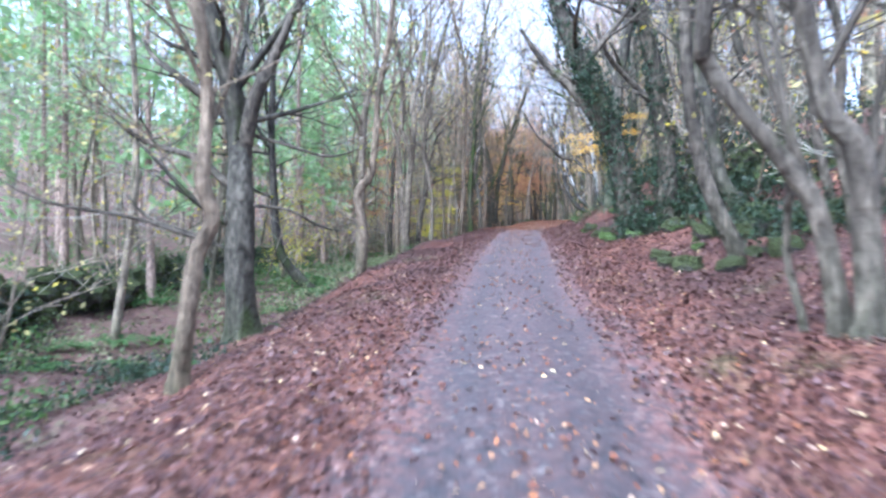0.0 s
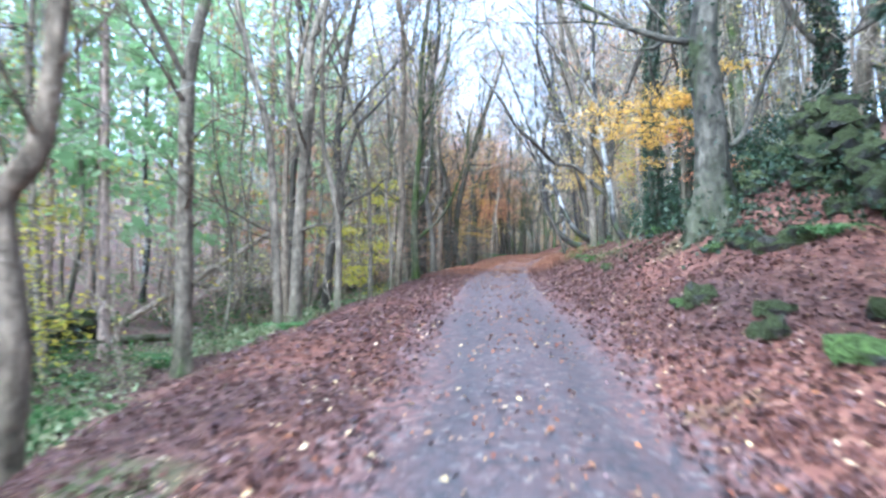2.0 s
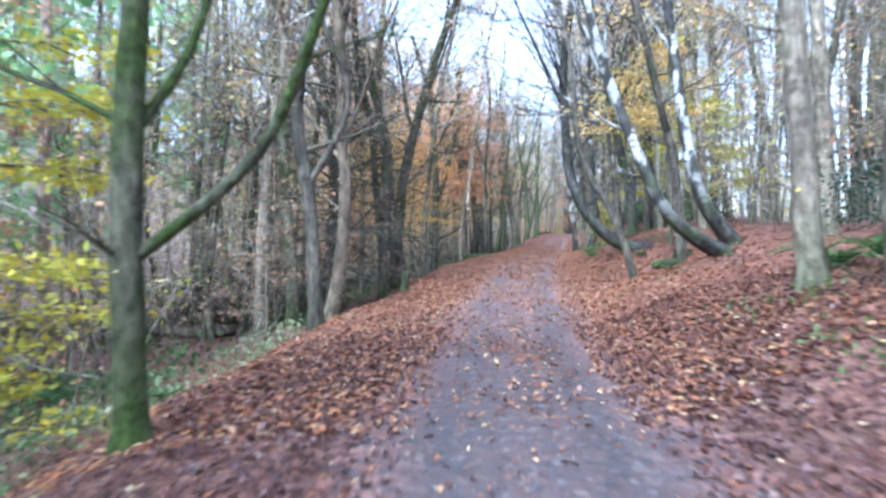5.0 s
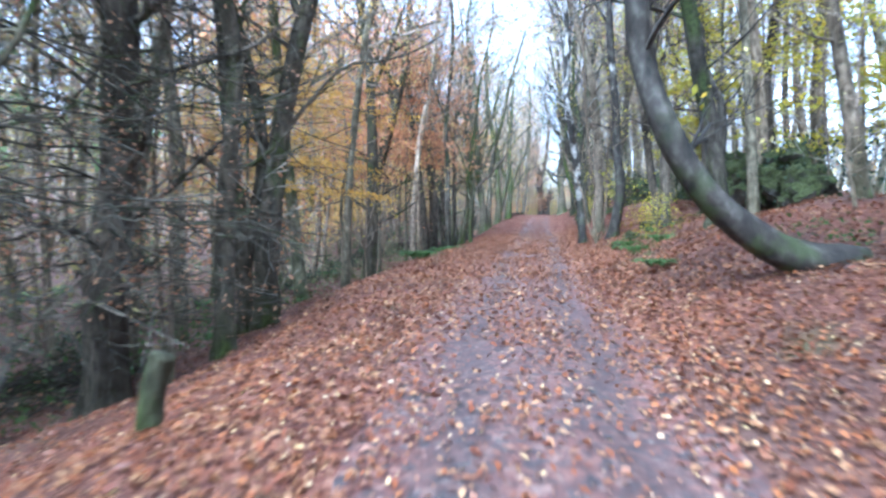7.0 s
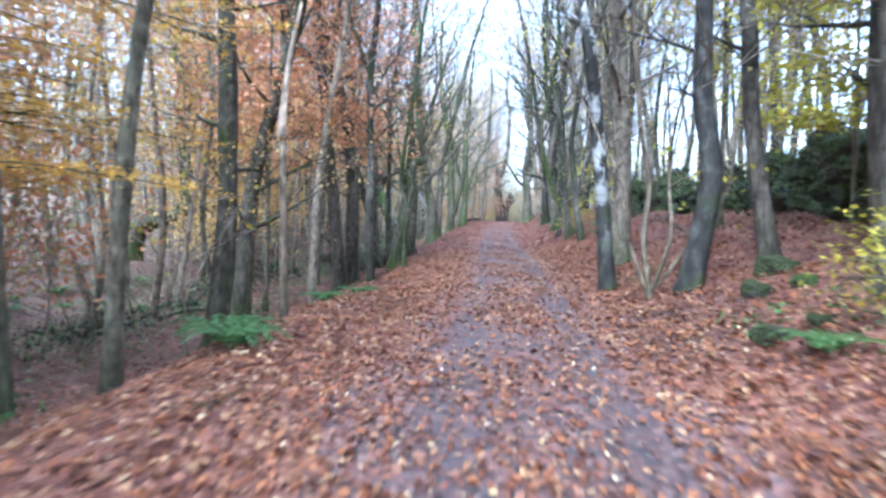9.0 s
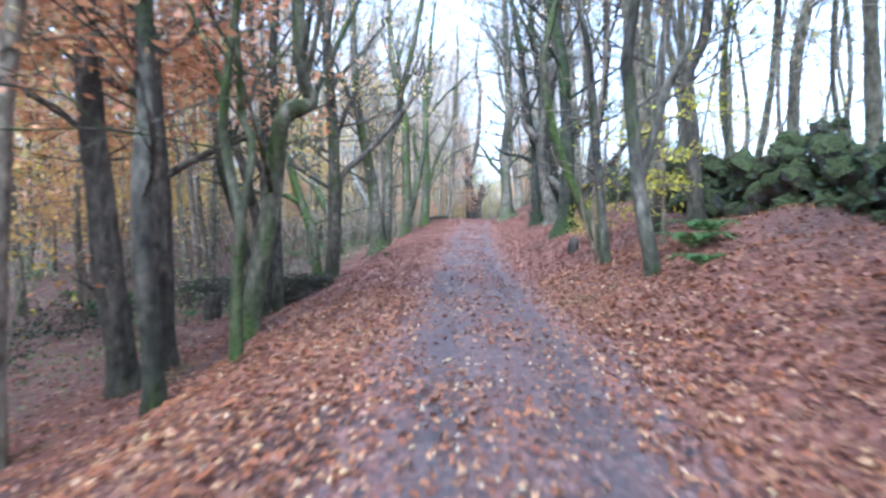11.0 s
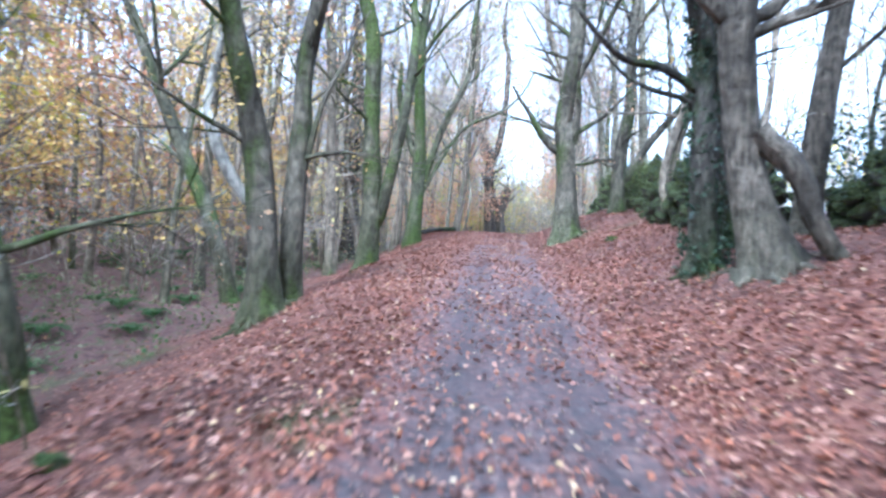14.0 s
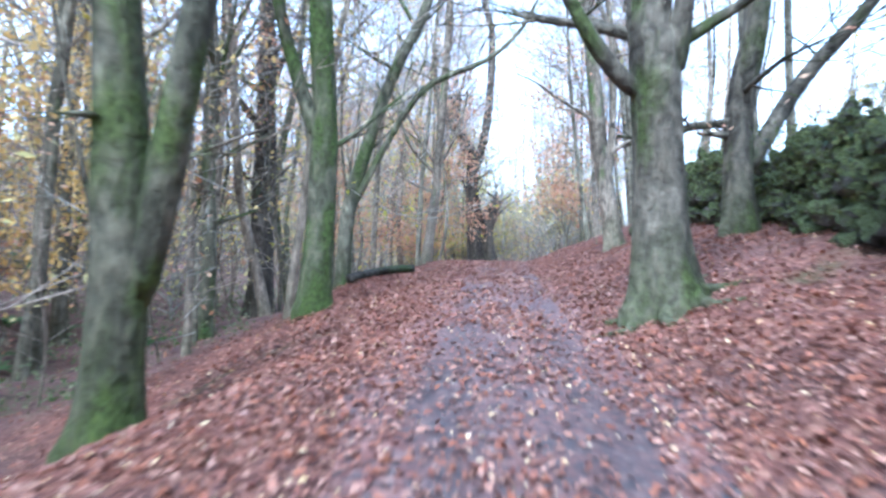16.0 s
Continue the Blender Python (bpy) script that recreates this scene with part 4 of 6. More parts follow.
grown("tree", 'slim dark stem in the wood', 17.63, 60.00, -9.0, 0.156, [(0, 0), (-0.23, 2.92), (-0.08, 5.57)], [], DARK)
grown("birch_tree", 'black and white birch trunk', 13.33, 61.30, -12.9, 0.155, [(0, 0), (0.19, 1.36), (0.09, 2.46), (0.05, 3.79)], [], BLACK_BIRCH)
grown("tree", 'brown stem with young shoots', 14.81, 66.00, -12.9, 0.195, [(0, 0), (-0.02, 3.06), (-0.25, 5.34)], [], BROWN)
grown("birch_tree", 'slender birch beside the track', 13.28, 63.50, -12.9, 0.128, [(0, 0), (-0.2, 2.41), (-0.42, 3.78), (-0.54, 4.69)], [], BIRCH)
grown("tree", 'dark trunk in front of the rocks', 15.03, 61.90, -12.9, 0.139, [(0, 0), (-0.25, 1.93), (-0.45, 3.31), (-0.44, 3.8)], [], DARK)
grown("tree", 'dark trunk beside the rocks', 16.26, 61.14, -12.9, 0.195, [(0, 0), (-0.13, 1.86), (-0.24, 3.41)], [], DARK)
grown("tree", 'stout black-patched trunk on the bank', 12.70, 54.80, -11.2, 0.209, [(0, 0), (-0.02, 0.76), (-0.17, 1.9), (-0.38, 2.84)], [(0.095, [(0.03, 1.27), (0.07, 2.22), (-0.07, 2.85)])], BLACK_MOSS)
grown("tree", 'slim dark stem with moss on it', 13.42, 58.30, -11.2, 0.121, [(0, 0), (-0.04, 2.13), (-0.16, 3.24), (-0.32, 4.17)], [], DARK)
grown("sapling", 'cluster of thin tan shoots', 13.04, 61.77, -12.9, 0.046, [(0, 0), (-0.1, 0.84), (-0.04, 1.54), (-0.22, 2.53)], [(0.031, [(-0.0, 0.07), (0.21, 0.85), (0.34, 1.78), (0.24, 2.54)]), (0.027, [(-0.04, 0.07), (-0.33, 0.83), (-0.46, 1.52), (-0.75, 2.21)]), (0.027, [(-0.0, 0.07), (0.48, 0.7), (0.74, 1.25)])], TAN, leaf=YELLOW, leaf_n=60)
grown("tree", 'smooth tan trunk at the edge of the bank', 2.50, 44.89, -7.7, 0.152, [(0, 0), (0.17, 0.92), (0.29, 1.94), (0.31, 2.92), (0.24, 3.65)], [], TAN)
spiky = grown("tree", 'stout dark trunk wrapped in bare twigs', 2.06, 54.00, -9.0, 0.356, [(0, 0), (0.09, 1.9), (0.13, 4.07), (0.21, 6.24)], [(0.052, [(0.13, 4.51), (-0.61, 5.2), (-1.65, 5.89)]), (0.052, [(0.13, 4.94), (1.21, 5.37), (2.17, 5.72)]), (0.043, [(0.09, 2.6), (-0.78, 2.77), (-1.65, 2.6)])], DARK)
grown("tree", 'grey twin-stemmed beech below the bank', 3.84, 56.50, -9.0, 0.186, [(0, 0), (-0.09, 1.64), (-0.31, 4.38), (-0.53, 6.57)], [(0.153, [(-0.03, 1.53), (0.26, 3.83), (-0.09, 5.91), (-0.2, 6.57)])], OLD_BEECH)
grown("tree", 'grey leaning beech below the bank', 4.20, 56.30, -9.0, 0.249, [(0, 0), (0.11, 1.99), (0.32, 4.16), (0.81, 6.33)], [(0.043, [(0.27, 3.83), (1.41, 5.13), (2.27, 5.3)])], OLD_BEECH)
grown("tree", 'straight grey beech beside the track', 6.77, 68.40, -12.9, 0.262, [(0, 0), (0.09, 3.03), (0.07, 7.19)], [], OLD_BEECH, leaf=GOLD, leaf_n=240)
grown("tree", 'grey beech with a lean', 6.97, 73.00, -12.9, 0.282, [(0, 0), (0.16, 3.66), (0.76, 6.02), (1.59, 8.86)], [], OLD_BEECH, leaf=ORANGE, leaf_n=200)
grown("dead_tree", 'thin dead stem, broken off and stripped pale above', 8.19, 64.50, -12.9, 0.072, [(0, 0), (-0.03, 1.47), (-0.06, 2.92)], [(0.068, [(-0.09, 2.99), (-0.0, 4.09), (0.2, 5.09)])], TAN, twigs=0, pale=1, height=0.1)
grown("tree", 'mossy trunk bent over like an elbow', 1.90, 84.00, -12.9, 0.378, [(0, 0), (0.48, 1.45), (2.23, 2.43), (1.82, 5.26), (1.97, 7.62)], [], BEECH_MOSS)
grown("dead_tree", 'thin leaning broken stem', 3.78, 71.78, -12.9, 0.113, [(0, 0), (-0.48, 1.13), (-0.74, 1.83)], [], BROWN, twigs=0, height=0.1)
grown("tree", 'dark slim stem in a clump', 9.91, 75.40, -12.9, 0.236, [(0, 0), (-0.28, 3.11), (-0.65, 5.82), (-1.01, 9.08)], [], DARK, leaf=ORANGE, leaf_n=160)
grown("tree", 'dark slim stem in a clump', 10.31, 76.00, -12.9, 0.243, [(0, 0), (-0.04, 3.58), (-0.58, 6.37), (-2.11, 8.01)], [], DARK)
grown("tree", 'brown trunk at the edge of the bank', 10.60, 73.19, -15.6, 0.137, [(0, 0), (-0.04, 2.42), (-0.05, 3.78)], [], GREY_DARK)
grown("tree", 'moss-green forked stem in the wood', 11.51, 72.78, -15.6, 0.08, [(0, 0), (-0.02, 0.85), (0.05, 1.56), (-0.15, 2.44), (-0.12, 3.06)], [(0.058, [(0.05, 1.56), (0.16, 2.45), (0.02, 2.84), (0.07, 3.33)])], MOSSY)
grown("tree", 'leaning trunk with a mossy elbow', 11.59, 75.55, -15.6, 0.165, [(0, 0), (0.22, 1.26), (0.39, 2.45), (0.57, 3.38), (0.99, 3.62), (0.85, 4.11)], [], BEECH_MOSS, twigs=4)
grown("tree", 'slim brown stem in the wood', 12.22, 80.53, -15.6, 0.118, [(0, 0), (-0.12, 2.81), (-0.07, 4.75), (-0.15, 6.04)], [], GREY_DARK)
grown("tree", 'grey beech with a hooked side limb', 13.90, 85.30, -15.9, 0.235, [(0, 0), (0.09, 1.76), (0.09, 3.64), (-0.04, 5.52)], [(0.122, [(0.21, 2.37), (0.32, 3.36), (1.18, 4.24), (2.26, 5.6)]), (0.094, [(0.09, 4.39), (0.4, 5.16), (0.57, 5.54)])], OLD_BEECH, leaf=GOLD, leaf_n=160, limb_mat=DARK)
grown("tree", 'dark coppice stem in a clump', 11.96, 83.50, -15.9, 0.166, [(0, 0), (-0.08, 1.42), (-0.47, 3.29), (-0.86, 4.56)], [], DARK)
grown("tree", 'dark coppice stem in a clump', 12.19, 83.80, -15.9, 0.156, [(0, 0), (-0.16, 2.93), (-0.26, 5.27)], [(0.094, [(-0.26, 3.71), (-0.68, 4.48), (-0.83, 5.25)])], DARK)
grown("tree", 'moss-green trunk with a mossy arm', 14.04, 91.53, -14.5, 0.218, [(0, 0), (-0.19, 1.82), (-0.69, 3.22), (-1.26, 5.0), (-1.55, 6.03)], [(0.123, [(-0.58, 2.99), (-1.36, 3.38), (-2.41, 3.46)])], MOSSY)
grown("tree", 'slim mossy stem in the wood', 16.01, 101.00, -14.5, 0.245, [(0, 0), (-0.58, 2.25), (-1.66, 4.47), (-2.48, 6.7)], [], BEECH_MOSS, leaf=GOLD, leaf_n=120)
grown("tree", 'stout grey beech, moss at its foot', 16.90, 94.30, -13.9, 0.3, [(0, 0), (-0.11, 1.51), (-0.36, 3.28), (-0.58, 4.35)], [(0.129, [(-0.41, 1.99), (-0.91, 2.83), (-1.17, 3.61), (-1.15, 4.32)])], OLD_BEECH, leaf=GOLD, leaf_n=120, flare=0.6, limb_mat=HAZE_PALE_GREY)
grown("tree", 'grey beech close beside another', 17.33, 94.70, -13.9, 0.227, [(0, 0), (0.01, 1.83), (0.1, 3.35), (0.13, 4.48)], [(0.06, [(0.14, 2.37), (0.47, 3.59), (0.81, 4.51)])], OLD_BEECH)
grown("tree", 'grey-green beech beside the track', 19.48, 100.60, -13.9, 0.293, [(0, 0), (0.06, 2.04), (-0.04, 4.58), (-0.09, 6.49)], [(0.191, [(0.27, 1.66), (0.81, 4.11), (1.05, 6.54)])], GREEN_BEECH, leaf=GOLD, leaf_n=80, flare=0.7)
grown("tree", 'slim brown trunk behind the beeches', 18.78, 104.00, -13.9, 0.184, [(0, 0), (-0.14, 3.15), (-0.22, 6.98), (-0.33, 7.74)], [], BROWN)
grown("tree", 'beech green with moss from foot to crown', 21.67, 105.30, -15.2, 0.271, [(0, 0), (0.07, 1.91), (0.1, 3.78), (0.03, 5.18)], [(0.159, [(-0.1, 3.22), (-0.47, 4.24), (-0.67, 5.17)])], MOSSY, leaf=ORANGE, leaf_n=60)
grown("tree", 'slim grey beech leaning to the track', 22.69, 110.00, -15.2, 0.2, [(0, 0), (0.11, 1.91), (0.56, 3.65), (1.2, 5.39), (1.98, 7.0)], [(0.093, [(0.24, 2.18), (1.74, 4.73), (3.33, 5.55)])], BEECH_MOSS)
grown("tree", 'slim mossy trunk among brown leaves', 19.43, 112.68, -15.2, 0.221, [(0, 0), (0.05, 2.43), (-0.06, 5.23), (0.07, 7.29)], [], BEECH_MOSS, leaf=RUST, leaf_n=160)
grown("tree", 'dark trunk with a thicket of twigs', 20.84, 118.00, -15.2, 0.483, [(0, 0), (0.05, 5.36), (0.21, 8.84), (0.09, 11.16)], [], DARK, leaf=RUST, leaf_n=60)
grown("tree", 'slim brown trunk beside the track', 27.37, 121.00, -15.2, 0.255, [(0, 0), (0.48, 4.32), (0.92, 11.27)], [(0.093, [(0.37, 4.09), (-0.8, 5.46), (-1.52, 7.77)])], BROWN)
grown("tree", 'dark forked tree at the crest of the track', 34.08, 135.00, -15.2, 0.501, [(0, 0), (-0.3, 4.55), (-0.44, 7.41), (-1.96, 9.55), (-2.7, 11.68)], [(0.322, [(-0.31, 5.63), (0.55, 8.5), (0.92, 14.23), (0.47, 16.37)])], DARK, leaf=RUST, leaf_n=40)
grown("dead_tree", 'dark broken stump beside the forked tree', 35.06, 135.00, -15.2, 0.432, [(0, 0), (-0.24, 1.96), (0.39, 4.12)], [], DARK, twigs=2, height=0.1)
grown("sapling", 'thin pale sapling in the wood', 15.52, 116.22, -15.2, 0.117, [(0, 0), (-0.36, 2.42), (-1.14, 4.92), (-1.58, 6.59)], [], BROWN)
grown("tree", 'moss-green trunk leaning to the track', 19.03, 78.00, -15.6, 0.123, [(0, 0), (-0.65, 1.27), (-1.21, 2.9), (-1.39, 4.12), (-1.26, 4.74)], [], MOSSY)
grown("tree", 'stout beech dark with moss and spreading roots', 21.07, 84.30, -15.9, 0.255, [(0, 0), (0.05, 2.05), (-0.06, 4.6)], [(0.133, [(0.29, 1.29), (0.98, 1.78), (1.45, 2.3)]), (0.071, [(0.22, 3.08), (0.72, 3.4), (1.33, 3.52)])], DEEP_MOSS, flare=0.9, limb_mat=DARK)
grown("tree", 'coppice stem with yellow hazel shoots', 17.23, 73.23, -15.6, 0.115, [(0, 0), (-0.25, 1.23), (-0.38, 2.62), (-0.43, 3.22)], [(0.079, [(-0.2, 1.41), (0.1, 2.63), (0.39, 3.24)])], GREY_DARK, leaf=YELLOW, leaf_n=90)
grown("tree", 'dark stem before the rocks', 20.51, 76.84, -15.6, 0.164, [(0, 0), (-0.12, 2.02), (-0.19, 3.08), (0.12, 3.96)], [], DARK)
grown("tree", 'brown stem with yellow leaves low on it', 17.92, 75.89, -15.6, 0.092, [(0, 0), (-0.11, 1.21), (-0.29, 3.29), (-0.4, 4.12)], [], GREY_DARK, leaf=YELLOW, leaf_n=90)
knotted = grown("tree", 'old grey beech with knotted roots on the bank', 23.2, 89.60, -14.5, 0.29, [(0, 0), (-0.38, 1.38), (-0.59, 3.35), (-0.42, 4.34)], [(0.177, [(-0.62, 3.15), (-1.2, 3.81), (-1.33, 4.3)]), (0.108, [(-0.24, 3.27), (0.47, 3.99), (1.44, 4.19)])], DARK, flare=0.8, limb_mat=DARK)
arch = Wood()  # a root that stands clear of the soil like a bent leg
bent = spline([Vector(v) for v in ((-0.3, -0.05, 1.75), (0.02, -0.2, 1.4), (0.2, -0.3, 1.05), (0.26, -0.36, 0.72), (0.45, -0.44, 0.36), (0.7, -0.5, 0.05), (0.9, -0.55, -0.35))], 4)
arch.tube(bent, [0.17 - 0.0025 * k for k in range(len(bent))], 12, 0.4)
part("root", arch.mesh("root", DARK), knotted, "bent root standing clear of the soil")
grown("tree", 'dark stem close behind the knotted beech', 22.75, 90.4, -14.5, 0.2, [(0, 0), (-0.12, 1.5), (-0.1, 3.0), (-0.4, 4.4)], [(0.08, [(-0.1, 2.4), (-0.7, 2.7), (-1.3, 2.75)])], BLACK_MOSS, ivy=0.25, flare=0.6)
grown("tree", 'slim brown trunk before the old wall', 25.82, 92.00, -14.5, 0.246, [(0, 0), (0.09, 1.88), (0.42, 3.74), (0.66, 4.98)], [], DARK)
grown("tree", 'dark ivy-footed beech behind the knotted one', 24.15, 92.00, -14.0, 0.271, [(0, 0), (-0.02, 1.72), (-0.27, 3.48), (-0.45, 4.04)], [(0.065, [(0.03, 1.63), (-0.56, 2.35), (-1.27, 2.51)])], BLACK_MOSS, flare=0.6, ivy=0.2)
grown("tree", 'pale grey beech beside the track', 25.45, 100.90, -15.2, 0.353, [(0, 0), (-0.1, 1.46), (-0.2, 2.99), (-0.27, 3.65)], [(0.126, [(-0.46, 2.65), (-0.93, 3.11), (-1.27, 3.64)]), (0.093, [(0.1, 3.19), (0.46, 3.4), (0.92, 3.7)]), (0.166, [(0.0, 2.92), (0.09, 3.66)])], OLD_BEECH, flare=0.6)
grown("tree", 'grey beech rising from the old wall', 28.27, 103.20, -15.2, 0.255, [(0, 0), (0.07, 1.93), (0.28, 3.75)], [(0.155, [(0.26, 1.2), (1.16, 2.58), (2.06, 3.77)]), (0.091, [(-0.11, 1.83), (-0.66, 1.78), (-0.88, 1.69)])], OLD_BEECH)
grown("tree", 'brown trunk in a clump beside the track', 29.87, 110.00, -15.2, 0.253, [(0, 0), (-0.4, 2.53), (-0.64, 4.47), (-0.89, 6.7)], [(0.119, [(-0.17, 2.24), (-0.12, 4.47), (-0.3, 6.71)])], BROWN)
grown("tree", 'slim brown stem growing out of the wall', 26.64, 97.38, -13.9, 0.127, [(0, 0), (-0.22, 1.14), (0.18, 2.66), (0.72, 3.61)], [], BROWN)
grown("tree", 'crooked brown stem before the mossy rocks', 26.68, 97.68, -14.5, 0.117, [(0, 0), (-0.03, 1.01), (0.4, 2.59), (0.93, 3.23)], [(0.039, [(0.48, 2.67), (-0.31, 2.81), (-1.48, 2.74)])], BROWN)
spiky_too = grown("tree", 'grey mossy trunk among dark twigs', 1.07, 51.79, -8.0, 0.215, [(0, 0), (-0.09, 2.29), (-0.24, 4.63), (-0.38, 6.5)], [(0.066, [(-0.19, 4.16), (0.79, 4.72), (1.26, 5.94)]), (0.047, [(-0.24, 5.56), (-0.8, 5.94), (-1.92, 6.31)])], BEECH_MOSS)
grown("tree", 'grey stem behind the mossy post', 3.79, 54.09, -8.0, 0.173, [(0, 0), (-0.06, 2.42), (0.11, 4.73), (-0.23, 6.46)], [], OLD_BEECH)
grown("tree", 'slim brown coppice stem leaning out', 11.98, 80.28, -16.0, 0.111, [(0, 0), (-0.54, 1.61), (-0.89, 2.93), (-1.1, 3.59)], [], GREY_DARK)
grown("tree", 'brown upright trunk on the bank', 28.92, 93.00, -16.0, 0.363, [(0, 0), (-0.18, 3.71), (-0.35, 7.98)], [], BROWN)
grown("tree", 'dark trunk before the rocks', 19.66, 77.00, -16.0, 0.117, [(0, 0), (0.01, 1.39), (0.08, 3.03)], [], DARK)
grown("sapling", 'cluster of thin tan coppice shoots', 18.01, 76.39, -16.0, 0.04, [(0, 0), (-0.12, 0.9), (-0.04, 1.76), (-0.02, 2.84)], [(0.026, [(-0.03, 0.11), (-0.29, 0.9), (-0.38, 1.75)]), (0.023, [(0.02, 0.11), (0.28, 0.81), (0.43, 1.49)]), (0.023, [(-0.0, 0.06), (0.11, 0.91), (0.18, 2.05)])], TAN, leaf=YELLOW, leaf_n=60)

bare_boughs(spiky, 801, 44, 1.2, 9.0, 2.6)
bare_boughs(spiky_too, 802, 30, 1.2, 9.0, 2.6)

# ---- stones, old walls, ferns, bushes and dead wood ----
def mossy_stone(name, dark, light, moss, amount):
    """Grey broken stone with moss on the faces that look up."""
    m, n, l, b = nodes_of(name, 0.9, 0.2)
    rock = noise_at(n, l, 4, 8)
    col = ramp(n, l, rock, [(0.3, dark), (0.7, light)])
    g, sp, ad = n.new("ShaderNodeNewGeometry"), n.new("ShaderNodeSeparateXYZ"), n.new("ShaderNodeMath")
    l.new(g.outputs["Normal"], sp.inputs[0])
    ad.operation = "MULTIPLY_ADD"
    l.new(noise_at(n, l, 2.2, 6), ad.inputs[0])
    ad.inputs[1].default_value = 2.2
    l.new(sp.outputs["Z"], ad.inputs[2])
    mk = ramp(n, l, ad.outputs["Value"], [(max(0.0, 0.95 - amount), (0, 0, 0)), (min(1.0, 1.35 - amount), (0.95, 0.95, 0.95))])
    tuft = noise_at(n, l, 16, 6)
    green = ramp(n, l, tuft, [(0.3, tuple(c * 0.3 for c in moss)), (0.7, tuple(c * 1.4 for c in moss))])
    l.new(mixed(n, l, mk, col, green), b.inputs["Base Color"])
    bump(n, l, b, tuft, 1.0, 0.08)
    return m


MOSS_STONE = mossy_stone("mossy_stone", (0.035, 0.034, 0.03), (0.16, 0.15, 0.13), (0.055, 0.067, 0.021), 0.3)
MOSS_STONE_WET = mossy_stone("bright_mossy_stone", (0.05, 0.05, 0.047), (0.2, 0.195, 0.18), (0.075, 0.115, 0.026), 0.5)


def stone_mesh(seed, squash=0.8, mat=None):
    """A rough, broken block about 1 m across."""
    bm = bmesh.new()
    bmesh.ops.create_cube(bm, size=0.8)
    bmesh.ops.subdivide_edges(bm, edges=bm.edges[:], cuts=1, use_grid_fill=True)
    rng = random.Random(seed)
    off = Vector((rng.uniform(0, 50), rng.uniform(0, 50), 0))
    for v in bm.verts:
        round_off = 1 - 0.28 * max(0, v.co.length - 0.4) / 0.3
        v.co = v.co * round_off * (1 + 0.6 * noise.noise(v.co * 2.2 + off)) + Vector((rng.uniform(-1, 1), rng.uniform(-1, 1), rng.uniform(-1, 1))) * 0.05
        v.co.z *= squash
    bmesh.ops.triangulate(bm, faces=bm.faces[:])
    me = bpy.data.meshes.new("stone")
    bm.to_mesh(me)
    bm.free()
    me.materials.append(mat or MOSS_STONE)
    return me


STONES = [stone_mesh(s) for s in range(6)]
BRIGHT = [stone_mesh(s + 20, 0.6, MOSS_STONE_WET) for s in range(4)]


def loose_stone(x, y, size, bright, rng):
    size *= 0.6
    ob = new("mossy_stone", rng.choice(BRIGHT if bright else STONES))
    ob.matrix_basis = pose(x, y, gz(x, y) + size * 0.12, rng.uniform(-12, 12), rng.uniform(-12, 12), rng.uniform(0, 360))
    ob.scale = (size, size * rng.uniform(0.7, 1.1), size * rng.uniform(0.7, 1.0))
    tagged(ob, "bright green mossy stone in the leaf litter" if bright else "dark mossy stone in the leaf litter", "stone", "stones on the bank")


rng5 = random.Random(5)
for x, y, s, b in ((4.15, 16.8, 0.7, 1), (4.2, 18.6, 0.8, 0), (4.65, 19.3, 0.7, 0), (4.4, 16.5, 0.6, 1), (4.5, 20.6, 0.9, 0), (5.1, 18.4, 0.8, 0), (5.6, 17.2, 0.9, 0), (5.3, 15.8, 0.8, 0), (5.0, 14.6, 0.6, 1),
                   (4.35, 20.8, 0.55, 1), (5.3, 26.8, 0.5, 0), (5.55, 27.8, 0.6, 1), (6.4, 33.4, 0.5, 0), (9.6, 45.3, 0.9, 1), (10.1, 47.7, 0.6, 1), (9.4, 44.4, 0.9, 0), (10.2, 45.6, 1.0, 0), (13.3, 59.9, 0.7, 0),
                   (13.7, 59.7, 0.6, 1), (12.2, 58.3, 0.6, 0), (12.5, 58.1, 0.5, 0), (24.75, 96.9, 0.5, 1), (15.8, 86.5, 0.45, 1), (23.1, 91.1, 0.5, 0), (14.1, 60.6, 0.9, 0), (6.0, 22.6, 0.8, 0), (6.4, 24.9, 0.9, 0),
                   (3.83, 11.9, 0.8, 0), (3.64, 11.0, 0.75, 0), (3.75, 10.35, 0.9, 0), (4.0, 9.35, 0.8, 0), (4.5, 9.0, 0.9, 0), (4.5, 15.9, 0.9, 1), (4.25, 17.5, 0.9, 1), (4.95, 12.9, 1.3, 0), (5.3, 12.2, 1.2, 0), (5.5, 13.8, 1.5, 0), (5.1, 11.2, 1.1, 0), (5.9, 12.9, 1.6, 0), (5.7, 11.0, 1.4, 0), (5.2, 15.2, 1.3, 0), (5.8, 9.8, 1.4, 0)):
    loose_stone(x, y, s, b, rng5)


for _ in range(34):
    yy = rng5.uniform(7, 27)
    loose_stone(float(mid_x(yy)) + rng5.uniform(3.4, 6.0), yy, rng5.uniform(0.3, 0.8), rng5.random() < 0.5, rng5)


